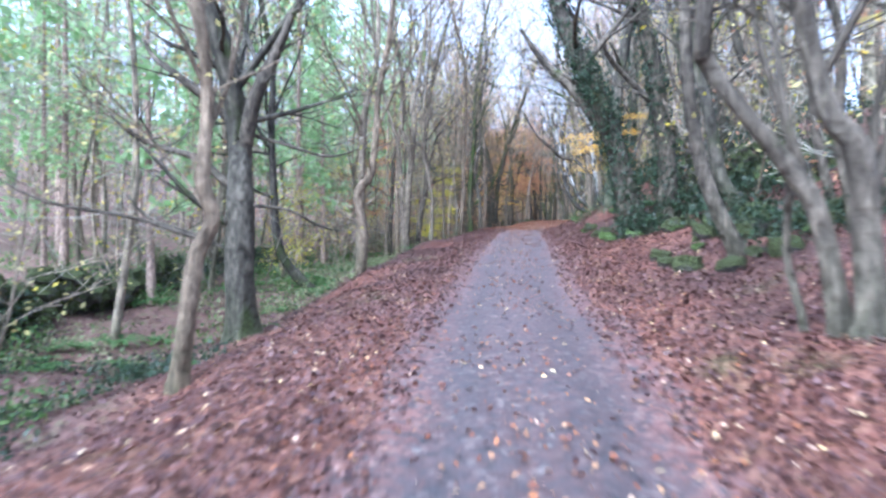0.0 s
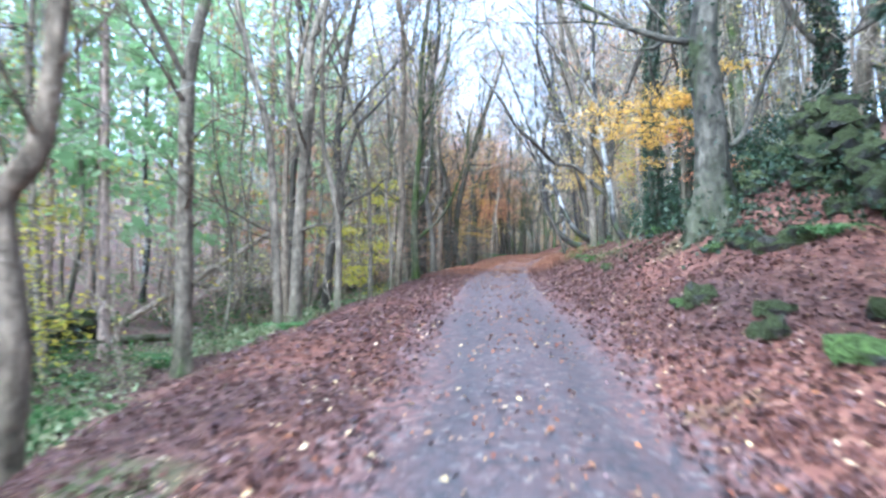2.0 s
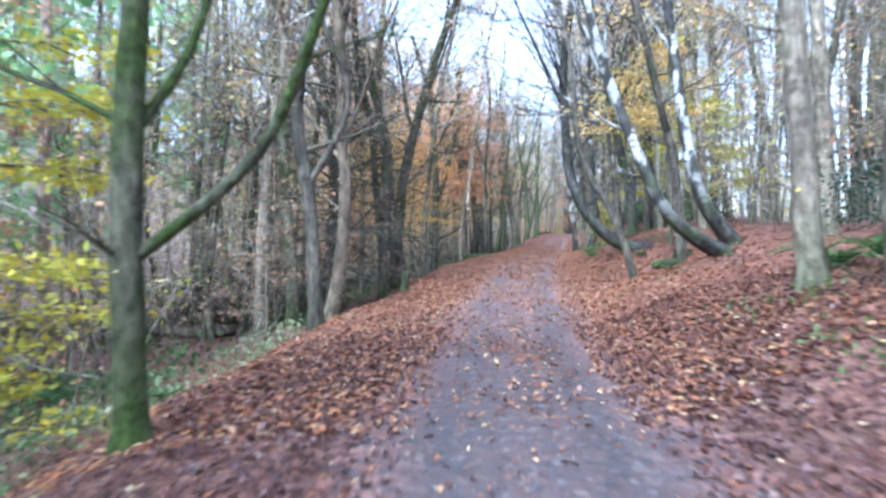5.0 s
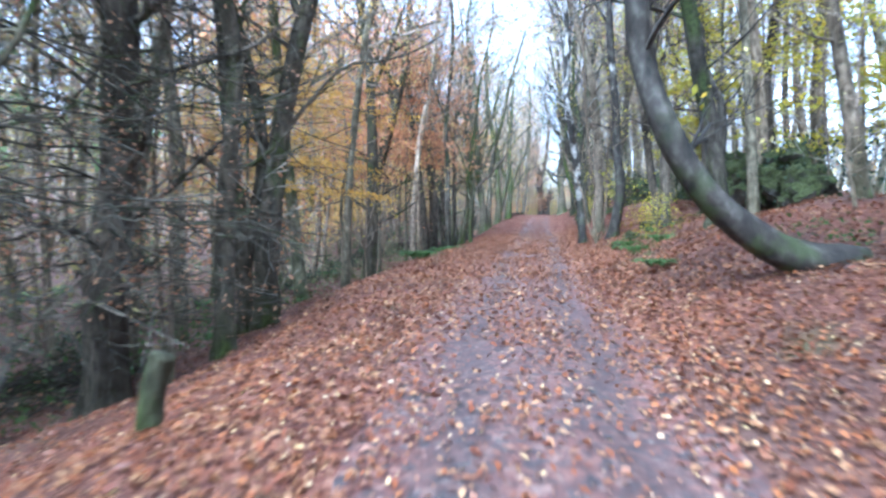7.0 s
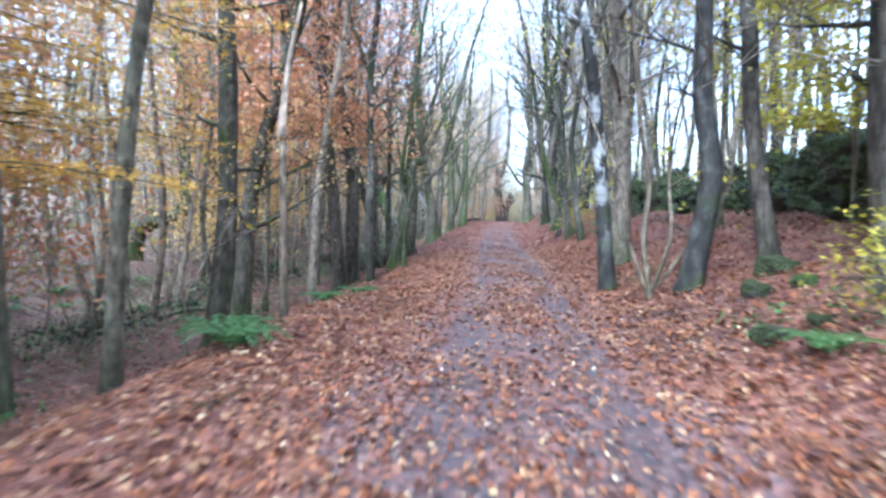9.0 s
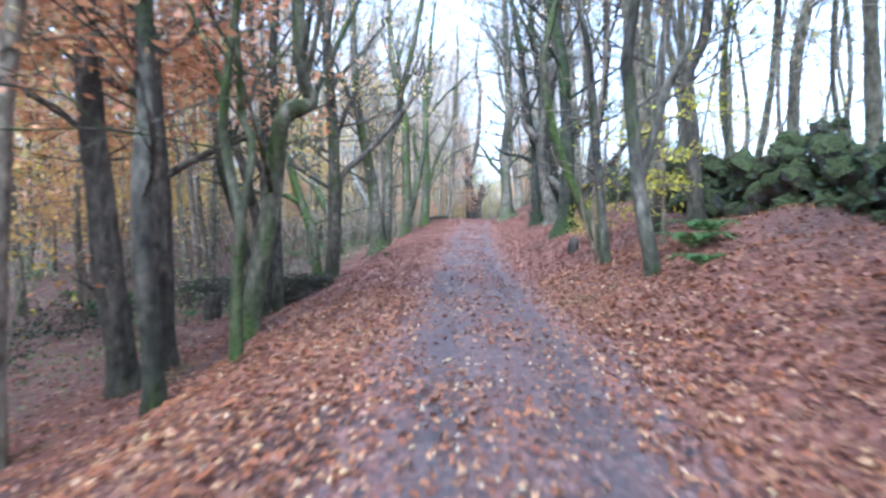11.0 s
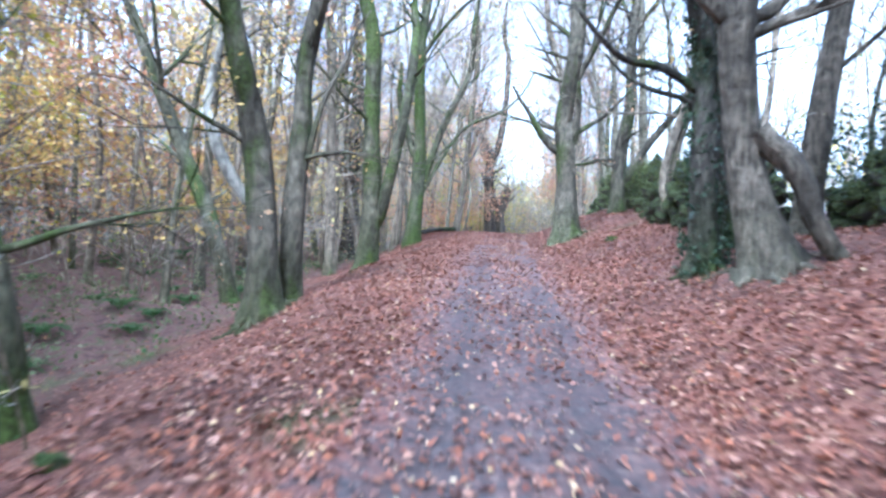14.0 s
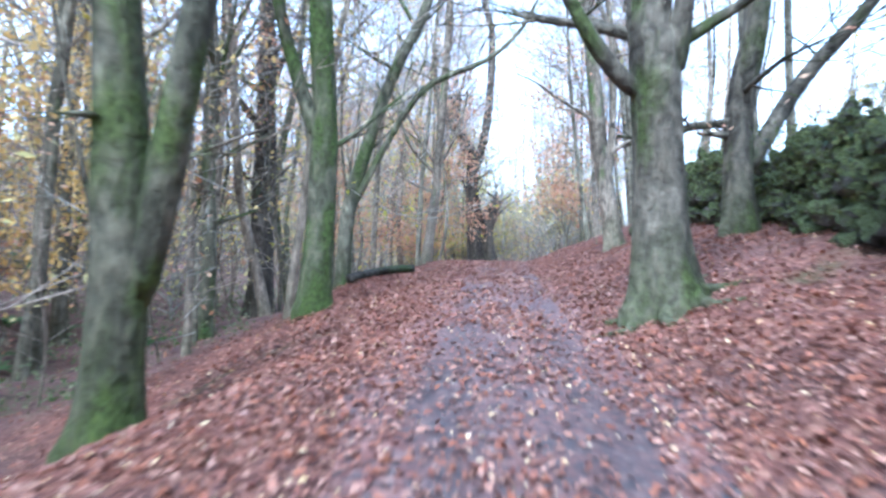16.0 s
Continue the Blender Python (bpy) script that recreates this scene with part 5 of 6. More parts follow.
def stone_wall(name, label, y0, y1, u_of, high, parts_between, seed, stone=0.42):
    """A tumbled dry stone wall: the nearest stones are parts, the rest is one joined mesh."""
    rng = random.Random(seed)
    foot = new(name)
    tagged(foot, label, "stone wall", kind="structure")
    bv, bf, single = [], [], 0
    y = y0
    while y < y1:
        u = u_of(y)
        top = high * (0.75 + 0.45 * noise.noise((y * 0.35, seed, 0)) + 0.3 * noise.noise((y * 1.3, seed, 4))) * min(1, 0.35 + (y - y0) / 2.5, 0.35 + (y1 - y) / 2.5)
        h = 0.0
        while h < top:
            for depth in (0, 1):
                x = float(mid_x(y)) + u + depth * 0.38 + rng.uniform(-0.16, 0.12) + h * 0.2 + rng.uniform(-0.1, 0.1)
                s = stone * rng.choice((0.55, 0.75, 1.0, 1.2, 1.5)) * rng.uniform(0.85, 1.15)
                m = pose(x, y + rng.uniform(-0.3, 0.3), gz(float(mid_x(y)) + u, y) + h + 0.1 + rng.uniform(-0.1, 0.1), rng.uniform(-40, 40), rng.uniform(-40, 40), rng.uniform(0, 360)) @ Matrix.Diagonal((s * 1.2, s, s * 0.9, 1))
                me = rng.choice(STONES)
                if parts_between[0] < y < parts_between[1] and depth == 0 and single < 280:
                    ob = part("stone", me, foot)
                    ob.matrix_basis = m
                    single += 1
                else:
                    b = len(bv)
                    bv += [tuple(m @ v.co) for v in me.vertices]
                    bf += [tuple(b + i for i in p.vertices) for p in me.polygons]
            h += stone * 0.5 * rng.uniform(0.8, 1.2)
        y += stone * 0.8
    tagged(part("stonework", mesh_of("stonework", bv, bf, [MOSS_STONE], False), foot), kind="stuff")


stone_wall("wall_1", "tumbled mossy dry stone wall along the bank", 55, 93, lambda y: 6.3 + 0.5 * math.sin(y * 0.3), 1.5, (56, 63), 3, 0.48)
stone_wall("wall_2", "tumbled mossy dry stone wall beside the beeches", 92.5, 112, lambda y: 4.9 + 0.25 * math.sin(y * 0.5), 1.7, (95.5, 100.5), 4, 0.31)
stone_wall("wall_3", "low ivy-grown stone wall in the hollow", 8, 34, lambda y: -12.4 + 0.3 * math.sin(y * 0.4), 1.0, (14, 22), 6, 0.5)
stone_wall("wall_4", "broken mossy wall at the top of the bank", 13, 31, lambda y: 5.7 + 0.5 * math.sin(y * 0.5), 1.05, (16, 23), 7, 0.36)


def cover(name, label, category, seed, centres, per, spread, size, mat, flat=0.8):
    rng = random.Random(seed)
    ob = new(name, quads_mesh(name, leaf_quads(rng, centres, per, spread, size, flat), mat))
    return tagged(ob, label, category, kind="stuff")


def low_points(seed, count, u0, u1, y0, y1, h0, h1, clump=0.0):
    """Points a little above the ground, in drifts."""
    rng = random.Random(seed)
    out = []
    while len(out) < count:
        y = rng.uniform(y0, y1)
        x = float(mid_x(y)) + rng.uniform(u0, u1)
        if noise.noise((x * 0.35, y * 0.35, seed)) < clump:
            continue
        out.append((x, y, gz(x, y) + rng.uniform(h0, h1)))
    return out


cover("ivy", "dark green ivy trailing over the old wall", "ivy", 81, low_points(81, 900, -13.2, -11.0, 8, 34, 0.1, 1.2), 7, 0.14, 0.06, IVY)
cover("brambles", "low green brambles in the hollow", "undergrowth", 82, low_points(82, 4200, -22, -6.2, 8, 64, 0.03, 0.5, 0.0), 6, 0.18, 0.06, GREEN)
cover("brambles", "low green plants below the far bank", "undergrowth", 83, low_points(83, 3200, -26, -7.0, 64, 132, 0.03, 0.55, 0.06), 6, 0.2, 0.06, PALE_GREEN)
cover("ivy", "dark ivy growing over the bank", "ivy", 84, low_points(84, 2400, 4.4, 9.5, 8, 36, 0.03, 0.6, 0.02), 7, 0.2, 0.05, IVY)
cover("ivy", "dark ivy and dead stems among the mossy stones", "ivy", 103, low_points(103, 620, 4.0, 6.8, 8, 18, 0.03, 0.5, 0.08), 7, 0.18, 0.042, IVY)
mound = random.Random(23)
for _ in range(26):
    yy = mound.uniform(21.6, 25.8)
    loose_stone(mound.uniform(6.0, 8.0), yy, mound.uniform(0.5, 1.1), False, mound)
cover("ivy", "dark ivy over the heap of earth and roots", "ivy", 101, [(x, y, gz(x, y) + mound.uniform(0.05, 0.5)) for x, y in ((6.9 + mound.gauss(0, 0.75), 23.6 + mound.gauss(0, 1.3)) for _ in range(420))], 8, 0.14, 0.045, IVY)
cover("ivy", "tangle of dark ivy and brambles on the bank", "ivy", 100, low_points(100, 1700, 4.3, 8.6, 27, 43, 0.04, 1.3, 0.0), 7, 0.2, 0.048, IVY)
cover("ivy", "dark ivy and bushes over the top of the wall", "ivy", 102, low_points(102, 900, 6.0, 8.6, 82, 100, 0.6, 2.0, 0.0), 7, 0.22, 0.05, IVY)
cover("ivy", "ivy and moss along the old wall", "ivy", 85, low_points(85, 420, 5.6, 8.0, 52, 90, 0.2, 1.2, 0.15), 7, 0.18, 0.055, IVY)
cover("ivy", "ivy and small plants on the slope below the track", "ivy", 94, low_points(94, 1300, -13, -5.2, 3, 16, 0.02, 0.3, -0.05), 7, 0.16, 0.05, IVY)
cover("brambles", "pale green ferns and brambles at the edge of the bank", "undergrowth", 99, low_points(99, 700, -9, -3.8, 26, 46, 0.03, 0.4, 0.1), 6, 0.16, 0.05, PALE_GREEN)
cover("brambles", "pale green ferns and brambles between the stems", "undergrowth", 98, low_points(98, 1200, -14, -4.6, 14, 44, 0.03, 0.4, 0.08), 6, 0.16, 0.05, PALE_GREEN)
cover("ivy", "dark ivy over a low bank in the hollow", "ivy", 96, low_points(96, 700, -11.0, -9.2, 58, 86, 0.02, 0.55, -0.2), 7, 0.14, 0.055, IVY)
cover("brambles", "green undergrowth on the far side of the hollow", "undergrowth", 97, low_points(97, 900, -36, -17, 88, 132, 0.05, 0.9, 0.02), 6, 0.3, 0.1, GREEN)
cover("brambles", "low green plants under the golden beeches", "undergrowth", 95, low_points(95, 700, -22, -5.5, 70, 112, 0.03, 0.35, 0.1), 7, 0.16, 0.05, GREEN)


def wall_tufts(seed, count, y0, y1, u, high):
    """Points on the face and top of a wall, for moss and small leaves."""
    rng = random.Random(seed)
    out = []
    for _ in range(count):
        y = rng.uniform(y0, y1)
        x = float(mid_x(y)) + u + rng.uniform(-0.3, 0.45)
        out.append((x, y, gz(float(mid_x(y)) + u, y) + high * math.sqrt(rng.random())))
    return out


MOSS = leafy("moss_tufts", [(0.05, 0.062, 0.014), (0.085, 0.1, 0.022), (0.12, 0.13, 0.034)], 0.8, 0.1)
cover("moss", "moss tufts growing over the old wall", "moss", 91, wall_tufts(91, 1500, 92, 111, 4.8, 1.65), 8, 0.1, 0.024, MOSS, 1.2)
cover("ivy", "dark ivy hanging over the mossy wall", "ivy", 93, wall_tufts(93, 60, 92, 111, 4.9, 1.6), 6, 0.12, 0.045, IVY, 1.2)
cover("moss", "moss tufts growing over the long wall", "moss", 92, wall_tufts(92, 900, 55, 93, 6.3, 1.4), 8, 0.12, 0.028, MOSS, 1.2)
cover("brambles", "green plants on the bank", "undergrowth", 86, low_points(86, 200, 2.6, 5.2, 29, 38, 0.02, 0.22, -0.05), 7, 0.12, 0.032, GREEN)
cover("grass", "green tufts of grass on the bank", "grass", 87, low_points(87, 110, 2.4, 5.2, 50, 60, 0.02, 0.14, 0.1), 6, 0.09, 0.035, FERN)


def fern(x, y, size, seed):
    """Arching fronds from one crown."""
    rng = random.Random(seed)
    w, q = Wood(), []
    for k in range(rng.randint(8, 11)):
        a = 6.283 * k / 9 + rng.uniform(-0.3, 0.3)
        ln = size * rng.uniform(0.7, 1.1)
        pts = [Vector((math.cos(a) * ln * t, math.sin(a) * ln * t, size * (1.15 * t - 0.95 * t * t))) for t in (0, 0.25, 0.5, 0.75, 1)]
        w.tube(pts, [0.008, 0.007, 0.006, 0.004, 0.003], 3)
        side = Vector((-math.sin(a), math.cos(a), 0))
        for j in range(12):
            t = 0.15 + 0.85 * j / 12
            i = min(3, int(t * 4))
            p = pts[i].lerp(pts[i + 1], t * 4 - i)
            d = (pts[i + 1] - pts[i]).normalized()
            wid = size * 0.24 * (1.05 - t) + 0.02
            for s in (-1, 1):
                tip = p + side * (s * wid) + d * wid * 0.35 - Vector((0, 0, 0.02))
                q.append([p - d * 0.02 * size, (p + tip) / 2 - d * 0.035 * size, tip, (p + tip) / 2 + d * 0.035 * size])
    foot = new("fern")
    foot.empty_display_size = 0.1
    foot.matrix_basis = pose(x, y, gz(x, y))
    tagged(foot, "green arching fern at the edge of the leaf litter", "fern", "ferns")
    tagged(part("stalk", w.mesh("stalk", FERN), foot), kind="stuff")
    tagged(part("frond", quads_mesh("frond", np.array([[tuple(c) for c in f] for f in q]), FERN), foot), kind="stuff")


for n, (x, y, s) in enumerate(((-1.8, 37.6, 0.8), (-2.3, 38.6, 0.8), (6.15, 31.2, 0.3), (-0.3, 33.5, 0.6), (-1.1, 25.8, 0.6), (6.0, 30.9, 0.32), (-1.9, 36.2, 0.8), (6.4, 32.9, 0.32), (7.7, 60.2, 0.7), (11.5, 55.9, 0.5), (12.5, 56.8, 0.55),
                              (10.6, 52.9, 0.4), (10.8, 53.7, 0.4), (7.6, 60.9, 0.75), (8.8, 64.1, 0.5), (9.4, 64.8, 0.45), (12.1, 57.6, 0.45), (18.1, 73.6, 0.8), (18.6, 74.0, 0.8), (8.0, 88.6, 0.8), (7.6, 86.2, 0.8), (17.4, 72.4, 0.5),
                              (16.0, 110.4, 0.7), (15.8, 114, 0.7), (14.5, 114, 0.8), (14.8, 101.7, 0.7), (14.4, 98.8, 0.6), (13.6, 99.3, 0.7), (14.2, 97.4, 0.6), (12.6, 97, 0.7))):
    fern(x, y, s, 300 + n)


first_fern = bpy.data.objects["fern"]
rng6 = random.Random(66)
for count, u0, u1, y0, y1 in ((70, -13, -5.2, 12, 46), (26, -17, -9.5, 58, 84), (34, -17, -7.5, 84, 116), (16, 4.2, 7.0, 10, 40)):
    for _ in range(count):
        yy = rng6.uniform(y0, y1)
        xx = float(mid_x(yy)) + rng6.uniform(u0, u1)
        ob = copy_thing(first_fern, pose(xx, yy, gz(xx, yy), rng6.uniform(-8, 8), rng6.uniform(-8, 8), rng6.uniform(0, 360)))
        k = rng6.uniform(0.5, 1.1)
        ob.scale = (k, k, k * rng6.uniform(0.7, 1.1))


def sprays(name, label, x, y, r, height, mat, seed, layers, leaf_size=0.05, per=5, wood=BEECH, lean=(0, 0), loose=0.1):
    """A slight tree whose leaves hang in flat sprays: layers of (height, direction in degrees, length)."""
    rng = random.Random(seed)
    KEEP_OFF.append((x, y))
    w, tw, tips = Wood(), Wood(), []
    line, rad = stem(w, [(0, 0, 0), (lean[0] * 0.3, lean[1] * 0.3, height * 0.4), (lean[0], lean[1], height)], r, 0.3, 8, 0.5, 6)
    for h, az, ln in layers:
        a = radians(az)
        i = min(len(line) - 1, int(h / height * (len(line) - 1)))
        p, d = line[i].copy(), Vector((math.cos(a), math.sin(a), 0.12 + 0.8 * loose * rng.random()))
        pts = [p]
        for k in range(5):
            d = (d + Vector((rng.uniform(-0.15, 0.15), rng.uniform(-0.15, 0.15), -0.05))).normalized()
            p = p + d * ln / 5
            pts.append(p.copy())
            for s in (-1, 1):
                e = Vector((-d.y, d.x, 0)) * s + d * 0.7
                q = [p, p + e * ln * 0.13, p + e * ln * 0.26 + Vector((0, 0, -0.04))]
                tw.tube(q, [0.008, 0.006, 0.004], 3)
                tips += [p + e * ln * t + Vector((0, 0, rng.uniform(-1.2, 1) * loose)) for t in (0.06, 0.12, 0.18, 0.24, 0.29)]
        tw.tube(pts, [max(0.008, 0.02 * (1 - k / 6)) for k in range(6)], 4)
    foot = new(name)
    foot.empty_display_size = 0.2
    foot.matrix_basis = pose(x, y, gz(x, y))
    tagged(foot, label, "tree")
    part("trunk", w.mesh("trunk", wood), foot)
    tagged(part("crown", tw.mesh("crown", wood), foot), kind="stuff")
    q = leaf_quads(rng, tips, per, 0.05 + loose * 0.5, leaf_size, 0.35 + loose)
    tagged(part("foliage", quads_mesh("foliage", q, mat), foot), kind="stuff")


def ring(seed, n, h0, h1, ln0, ln1, az0=0, az1=360):
    rng = random.Random(seed)
    return [(h0 + (h1 - h0) * k / n, rng.uniform(az0, az1), rng.uniform(ln0, ln1)) for k in range(n)]


sprays("beech_sapling", "young beech with flat sprays of golden leaves", 7.1, 27.2, 0.06, 7, BRIGHT_GOLD, 1, ring(1, 12, 2.9, 4.4, 1.0, 2.2, 90, 290), 0.032, 8, loose=0.02)
sprays("beech_sapling", "young beech with flat orange sprays", 7.6, 26.4, 0.05, 5, ORANGE, 2, ring(2, 5, 1.0, 2.4, 0.7, 1.2, 100, 280), 0.04, 3)
sprays("beech_sapling", "young beech hung with golden sprays beside the bank", 3.0, 63.5, 0.08, 9, BRIGHT_GOLD, 3, ring(3, 36, 4.8, 9.5, 2.4, 4.4, -80, 130), 0.042, 9, loose=0.03)
sprays("beech_sapling", "young beech with pale gold sprays", 1.5, 66.5, 0.08, 9, GOLD, 4, ring(4, 28, 4.8, 9.0, 2.2, 3.8), 0.042, 8, loose=0.03)
sprays("beech_sapling", "young beech in copper-orange leaf", 7.6, 75.0, 0.09, 11, ORANGE, 5, ring(5, 46, 6.5, 12, 2.0, 4.2), 0.08, 4, loose=0.25)
sprays("beech_sapling", "young beech in copper-orange leaf", 9.4, 80.5, 0.09, 12, ORANGE, 6, ring(6, 46, 6.0, 13, 2.0, 4.2), 0.08, 4, loose=0.25)
sprays("beech_sapling", "young beech with rusty sprays over the hollow", 13.0, 110.5, 0.08, 9, RUST, 7, ring(7, 22, 2, 8, 1.5, 3.2), 0.06, 4)
sprays("hazel_bush", "hazel bush with bright yellow leaves", 17.2, 56.5, 0.05, 6, YELLOW, 9, ring(9, 16, 1.8, 5.5, 1.2, 2.4), 0.07, 4, BROWN)
sprays("hazel_bush", "hazel bush with bright yellow leaves", 17.0, 62.5, 0.05, 6, YELLOW, 10, ring(10, 14, 2.0, 5.8, 1.2, 2.4), 0.07, 4, BROWN)
sprays("beech_sapling", "slender beech with thin yellow-green leaves above the bank", 15.6, 59.5, 0.06, 10, YELLOW, 21, ring(21, 22, 4.5, 9.5, 1.4, 2.8), 0.06, 3, loose=0.2)
sprays("beech_sapling", "slender beech with thin yellow-green leaves above the bank", 17.4, 66.5, 0.06, 11, YELLOW, 22, ring(22, 22, 4.5, 10.5, 1.4, 2.8), 0.06, 3, loose=0.2)
sprays("hazel_bush", "low hazel with pale yellow leaves", 12.8, 57.5, 0.025, 1.1, YELLOW, 11, ring(11, 6, 0.4, 1.0, 0.3, 0.6), 0.03, 2, BROWN, loose=0.2)
sprays("hazel_bush", "low yellow-green bush on the bank", 19.9, 80.0, 0.03, 1.6, YELLOW, 12, ring(12, 7, 0.3, 1.2, 0.4, 0.8), 0.035, 2, BROWN)
sprays("hazel_bush", "hazel with yellow leaves among dark stems", 18.9, 75.6, 0.04, 4, YELLOW, 13, ring(13, 9, 1.2, 3.4, 0.8, 1.6), 0.05, 2, BROWN)
sprays("hazel_bush", "yellow hazel among the slim stems", -0.6, 38.5, 0.04, 6, YELLOW, 14, ring(14, 16, 1.4, 5.5, 0.9, 1.8), 0.055, 4, BROWN)
sprays("hazel_bush", "yellow hazel beside the leaning trunk", -6.0, 25.5, 0.04, 4, YELLOW, 15, ring(15, 12, 1.2, 4.0, 0.8, 1.8), 0.05, 2, BROWN, loose=0.3)
sprays("hazel_bush", "twiggy hazel with rusty leaves below the bank", 1.2, 45.5, 0.04, 6, RUST, 16, ring(16, 16, 1.2, 5.5, 0.9, 1.9), 0.035, 1, BROWN)
sprays("hazel_bush", "tall hazel in tan leaf", 3.0, 54.0, 0.05, 8, RUST, 17, ring(17, 22, 1.5, 7.5, 1.0, 2.0), 0.04, 1, BROWN, loose=0.3)
sprays("hazel_bush", "tall twiggy hazel with rusty leaves", 0.5, 52.0, 0.05, 8, RUST, 18, ring(18, 26, 1.2, 7.5, 1.0, 2.4), 0.04, 1, BROWN, loose=0.3)
sprays("beech_sapling", "young beech with amber leaves over the track", 11.0, 48.0, 0.06, 9, GOLD, 19, ring(19, 16, 4.0, 8.5, 1.4, 2.6), 0.06, 4)
sprays("beech_sapling", "young beech with orange leaves", -4.2, 42.5, 0.06, 9, ORANGE, 20, ring(20, 20, 3.5, 8.5, 1.2, 2.2), 0.06, 4)


for n, (u, y, m, lab) in enumerate(((-14, 92, GOLD, "beech in golden leaf above the hollow"), (-18, 98, ORANGE, "beech in amber leaf above the hollow"), (-15, 104, GOLD, "beech in golden leaf above the hollow"), (-20, 110, YELLOW, "beech in pale gold leaf above the hollow"),
                                   (-13, 118, GOLD, "beech in golden leaf beyond the bend"), (-17, 126, ORANGE, "beech in amber leaf beyond the bend"), (-12, 82, GOLD, "beech in golden leaf below the track"), (-9, 128, RUST, "beech in copper leaf beyond the bend"), (-4.5, 132, RUST, "beech in copper leaf at the bend"),
                                   (4.5, 128, RUST, "beech in copper leaf at the bend"), (-7, 140, YELLOW, "hazel in yellow leaf at the bend"), (-3.8, 142, PALE, "hazel in olive leaf at the bend"), (-12, 70, ORANGE, "beech in amber leaf below the track"), (-14, 96, GOLD, "beech in golden leaf in the hollow"), (-13.5, 105, RUST, "beech in tan leaf in the hollow"), (-15, 90, RUST, "beech in tan leaf in the hollow"), (-13, 112, GOLD, "beech in golden leaf in the hollow"))):
    sprays("beech_tree", lab, float(mid_x(y)) + u, y, 0.1, 13, m, 400 + n, ring(500 + n, 34, 2.5, 12.5, 1.8, 3.6), 0.09, 3, loose=0.55)


def lying(name, label, category, pts, r, mat, twigs=0, taper=0.6, seed=1):
    """A fallen or leaning piece of wood along points in metres above the ground."""
    rng = random.Random(seed)
    w = Wood()
    ps = [Vector((x, y, gz(x, y) + h)) for x, y, h in pts]
    line = spline(ps, 5)
    w.tube(line, [r * (1 - (1 - taper) * i / (len(line) - 1)) for i in range(len(line))], 10, 0.25)
    w.f.append(tuple(range(9, -1, -1)))
    ob = new(name, w.mesh(name, mat))
    return tagged(ob, label, category)


lying("fallen_pole", "pale bare dead pole leaning among the stems", "dead wood", [(-9.0, 37.6, 0.1), (-6.6, 39.0, 1.9), (-4.4, 40.4, 3.6), (-2.8, 41.4, 4.9)], 0.13, BARE)
lying("fallen_log", "fallen log lying in the hollow", "log", [(-3.4, 52.2, 0.15), (-2.2, 52.9, 0.2), (-1.0, 53.7, 0.2)], 0.2, BROWN, taper=0.9)
lying("fallen_log", "mossy fallen log beside the track", "log", [(22.6, 108.0, 0.12), (23.4, 108.5, 0.16), (24.2, 109.2, 0.16)], 0.11, BLACK_MOSS, taper=0.8)
lying("fallen_log", "grey broken log among the ferns", "log", [(-7.6, 33.0, 0.15), (-6.4, 34.6, 0.2), (-5.0, 36.0, 0.2)], 0.13, BEECH, taper=0.8)
lying("fallen_log", "short brown log among the ferns", "log", [(-6.0, 30.2, 0.12), (-5.3, 31.2, 0.16), (-4.6, 32.0, 0.16)], 0.1, TAN, taper=0.85)
lying("fallen_log", "thin bare branch lying below the bank", "log", [(-8.6, 28.0, 0.3), (-7.4, 28.8, 0.6), (-6.2, 29.8, 0.5)], 0.06, BEECH, taper=0.6)
lying("fallen_log", "grey fallen branch on the leaf litter", "log", [(4.2, 74.0, 0.15), (5.4, 74.8, 0.3), (6.4, 75.3, 0.2)], 0.08, BEECH, taper=0.7)
lying("fallen_log", "brown fallen trunk in the hollow", "log", [(-9.5, 46.8, 0.5), (-7.5, 48.5, 0.45), (-5.2, 50.4, 0.4)], 0.12, BROWN, taper=0.8)
lying("broken_branch", "short pale broken branch standing in the leaves", "branch", [(8.0, 33.4, -0.05), (8.05, 33.4, 0.3), (8.16, 33.3, 0.55)], 0.03, TAN)
lying("tree_stump", "small dark rotten stump", "stump", [(19.05, 79.6, -0.1), (19.07, 79.6, 0.12), (19.13, 79.65, 0.28)], 0.14, DARK, taper=0.8)
lying("tree_stump", "dark stump at the foot of the coppice", "stump", [(10.6, 84.0, -0.2), (10.6, 84.0, 0.3), (10.65, 84.05, 0.75)], 0.25, DARK, taper=0.8)
lying("wooden_post", "short round post green with moss", "post", [(4.15, 48.2, -0.2), (4.18, 48.2, 0.3), (4.26, 48.2, 0.56)], 0.1, MOSSY, taper=0.95)


def brush_pile(x, y, rad, seed):
    """A heap of cut twigs."""
    rng = random.Random(seed)
    w = Wood()
    for _ in range(420):
        a, d = rng.uniform(0, 6.283), rad * math.sqrt(rng.random())
        px, py = x + math.cos(a) * d, y + math.sin(a) * d * 0.8
        h = rng.uniform(0.0, 0.65) * (1.1 - d / rad)
        b, ln = rng.uniform(0, 6.283), rng.uniform(0.4, 1.2)
        v = Vector((math.cos(b), math.sin(b), rng.uniform(-0.35, 0.8))) * ln / 2
        c = Vector((px, py, gz(px, py) + 0.08 + h))
        w.tube([c - v, c + Vector((rng.uniform(-0.1, 0.1), rng.uniform(-0.1, 0.1), 0.08)), c + v], [0.012, 0.009, 0.004], 3)
    ob = new("brush_pile", w.mesh("brush_pile", GREY_DARK))
    tagged(ob, "heap of brown cut twigs in the hollow", "brushwood", kind="stuff")


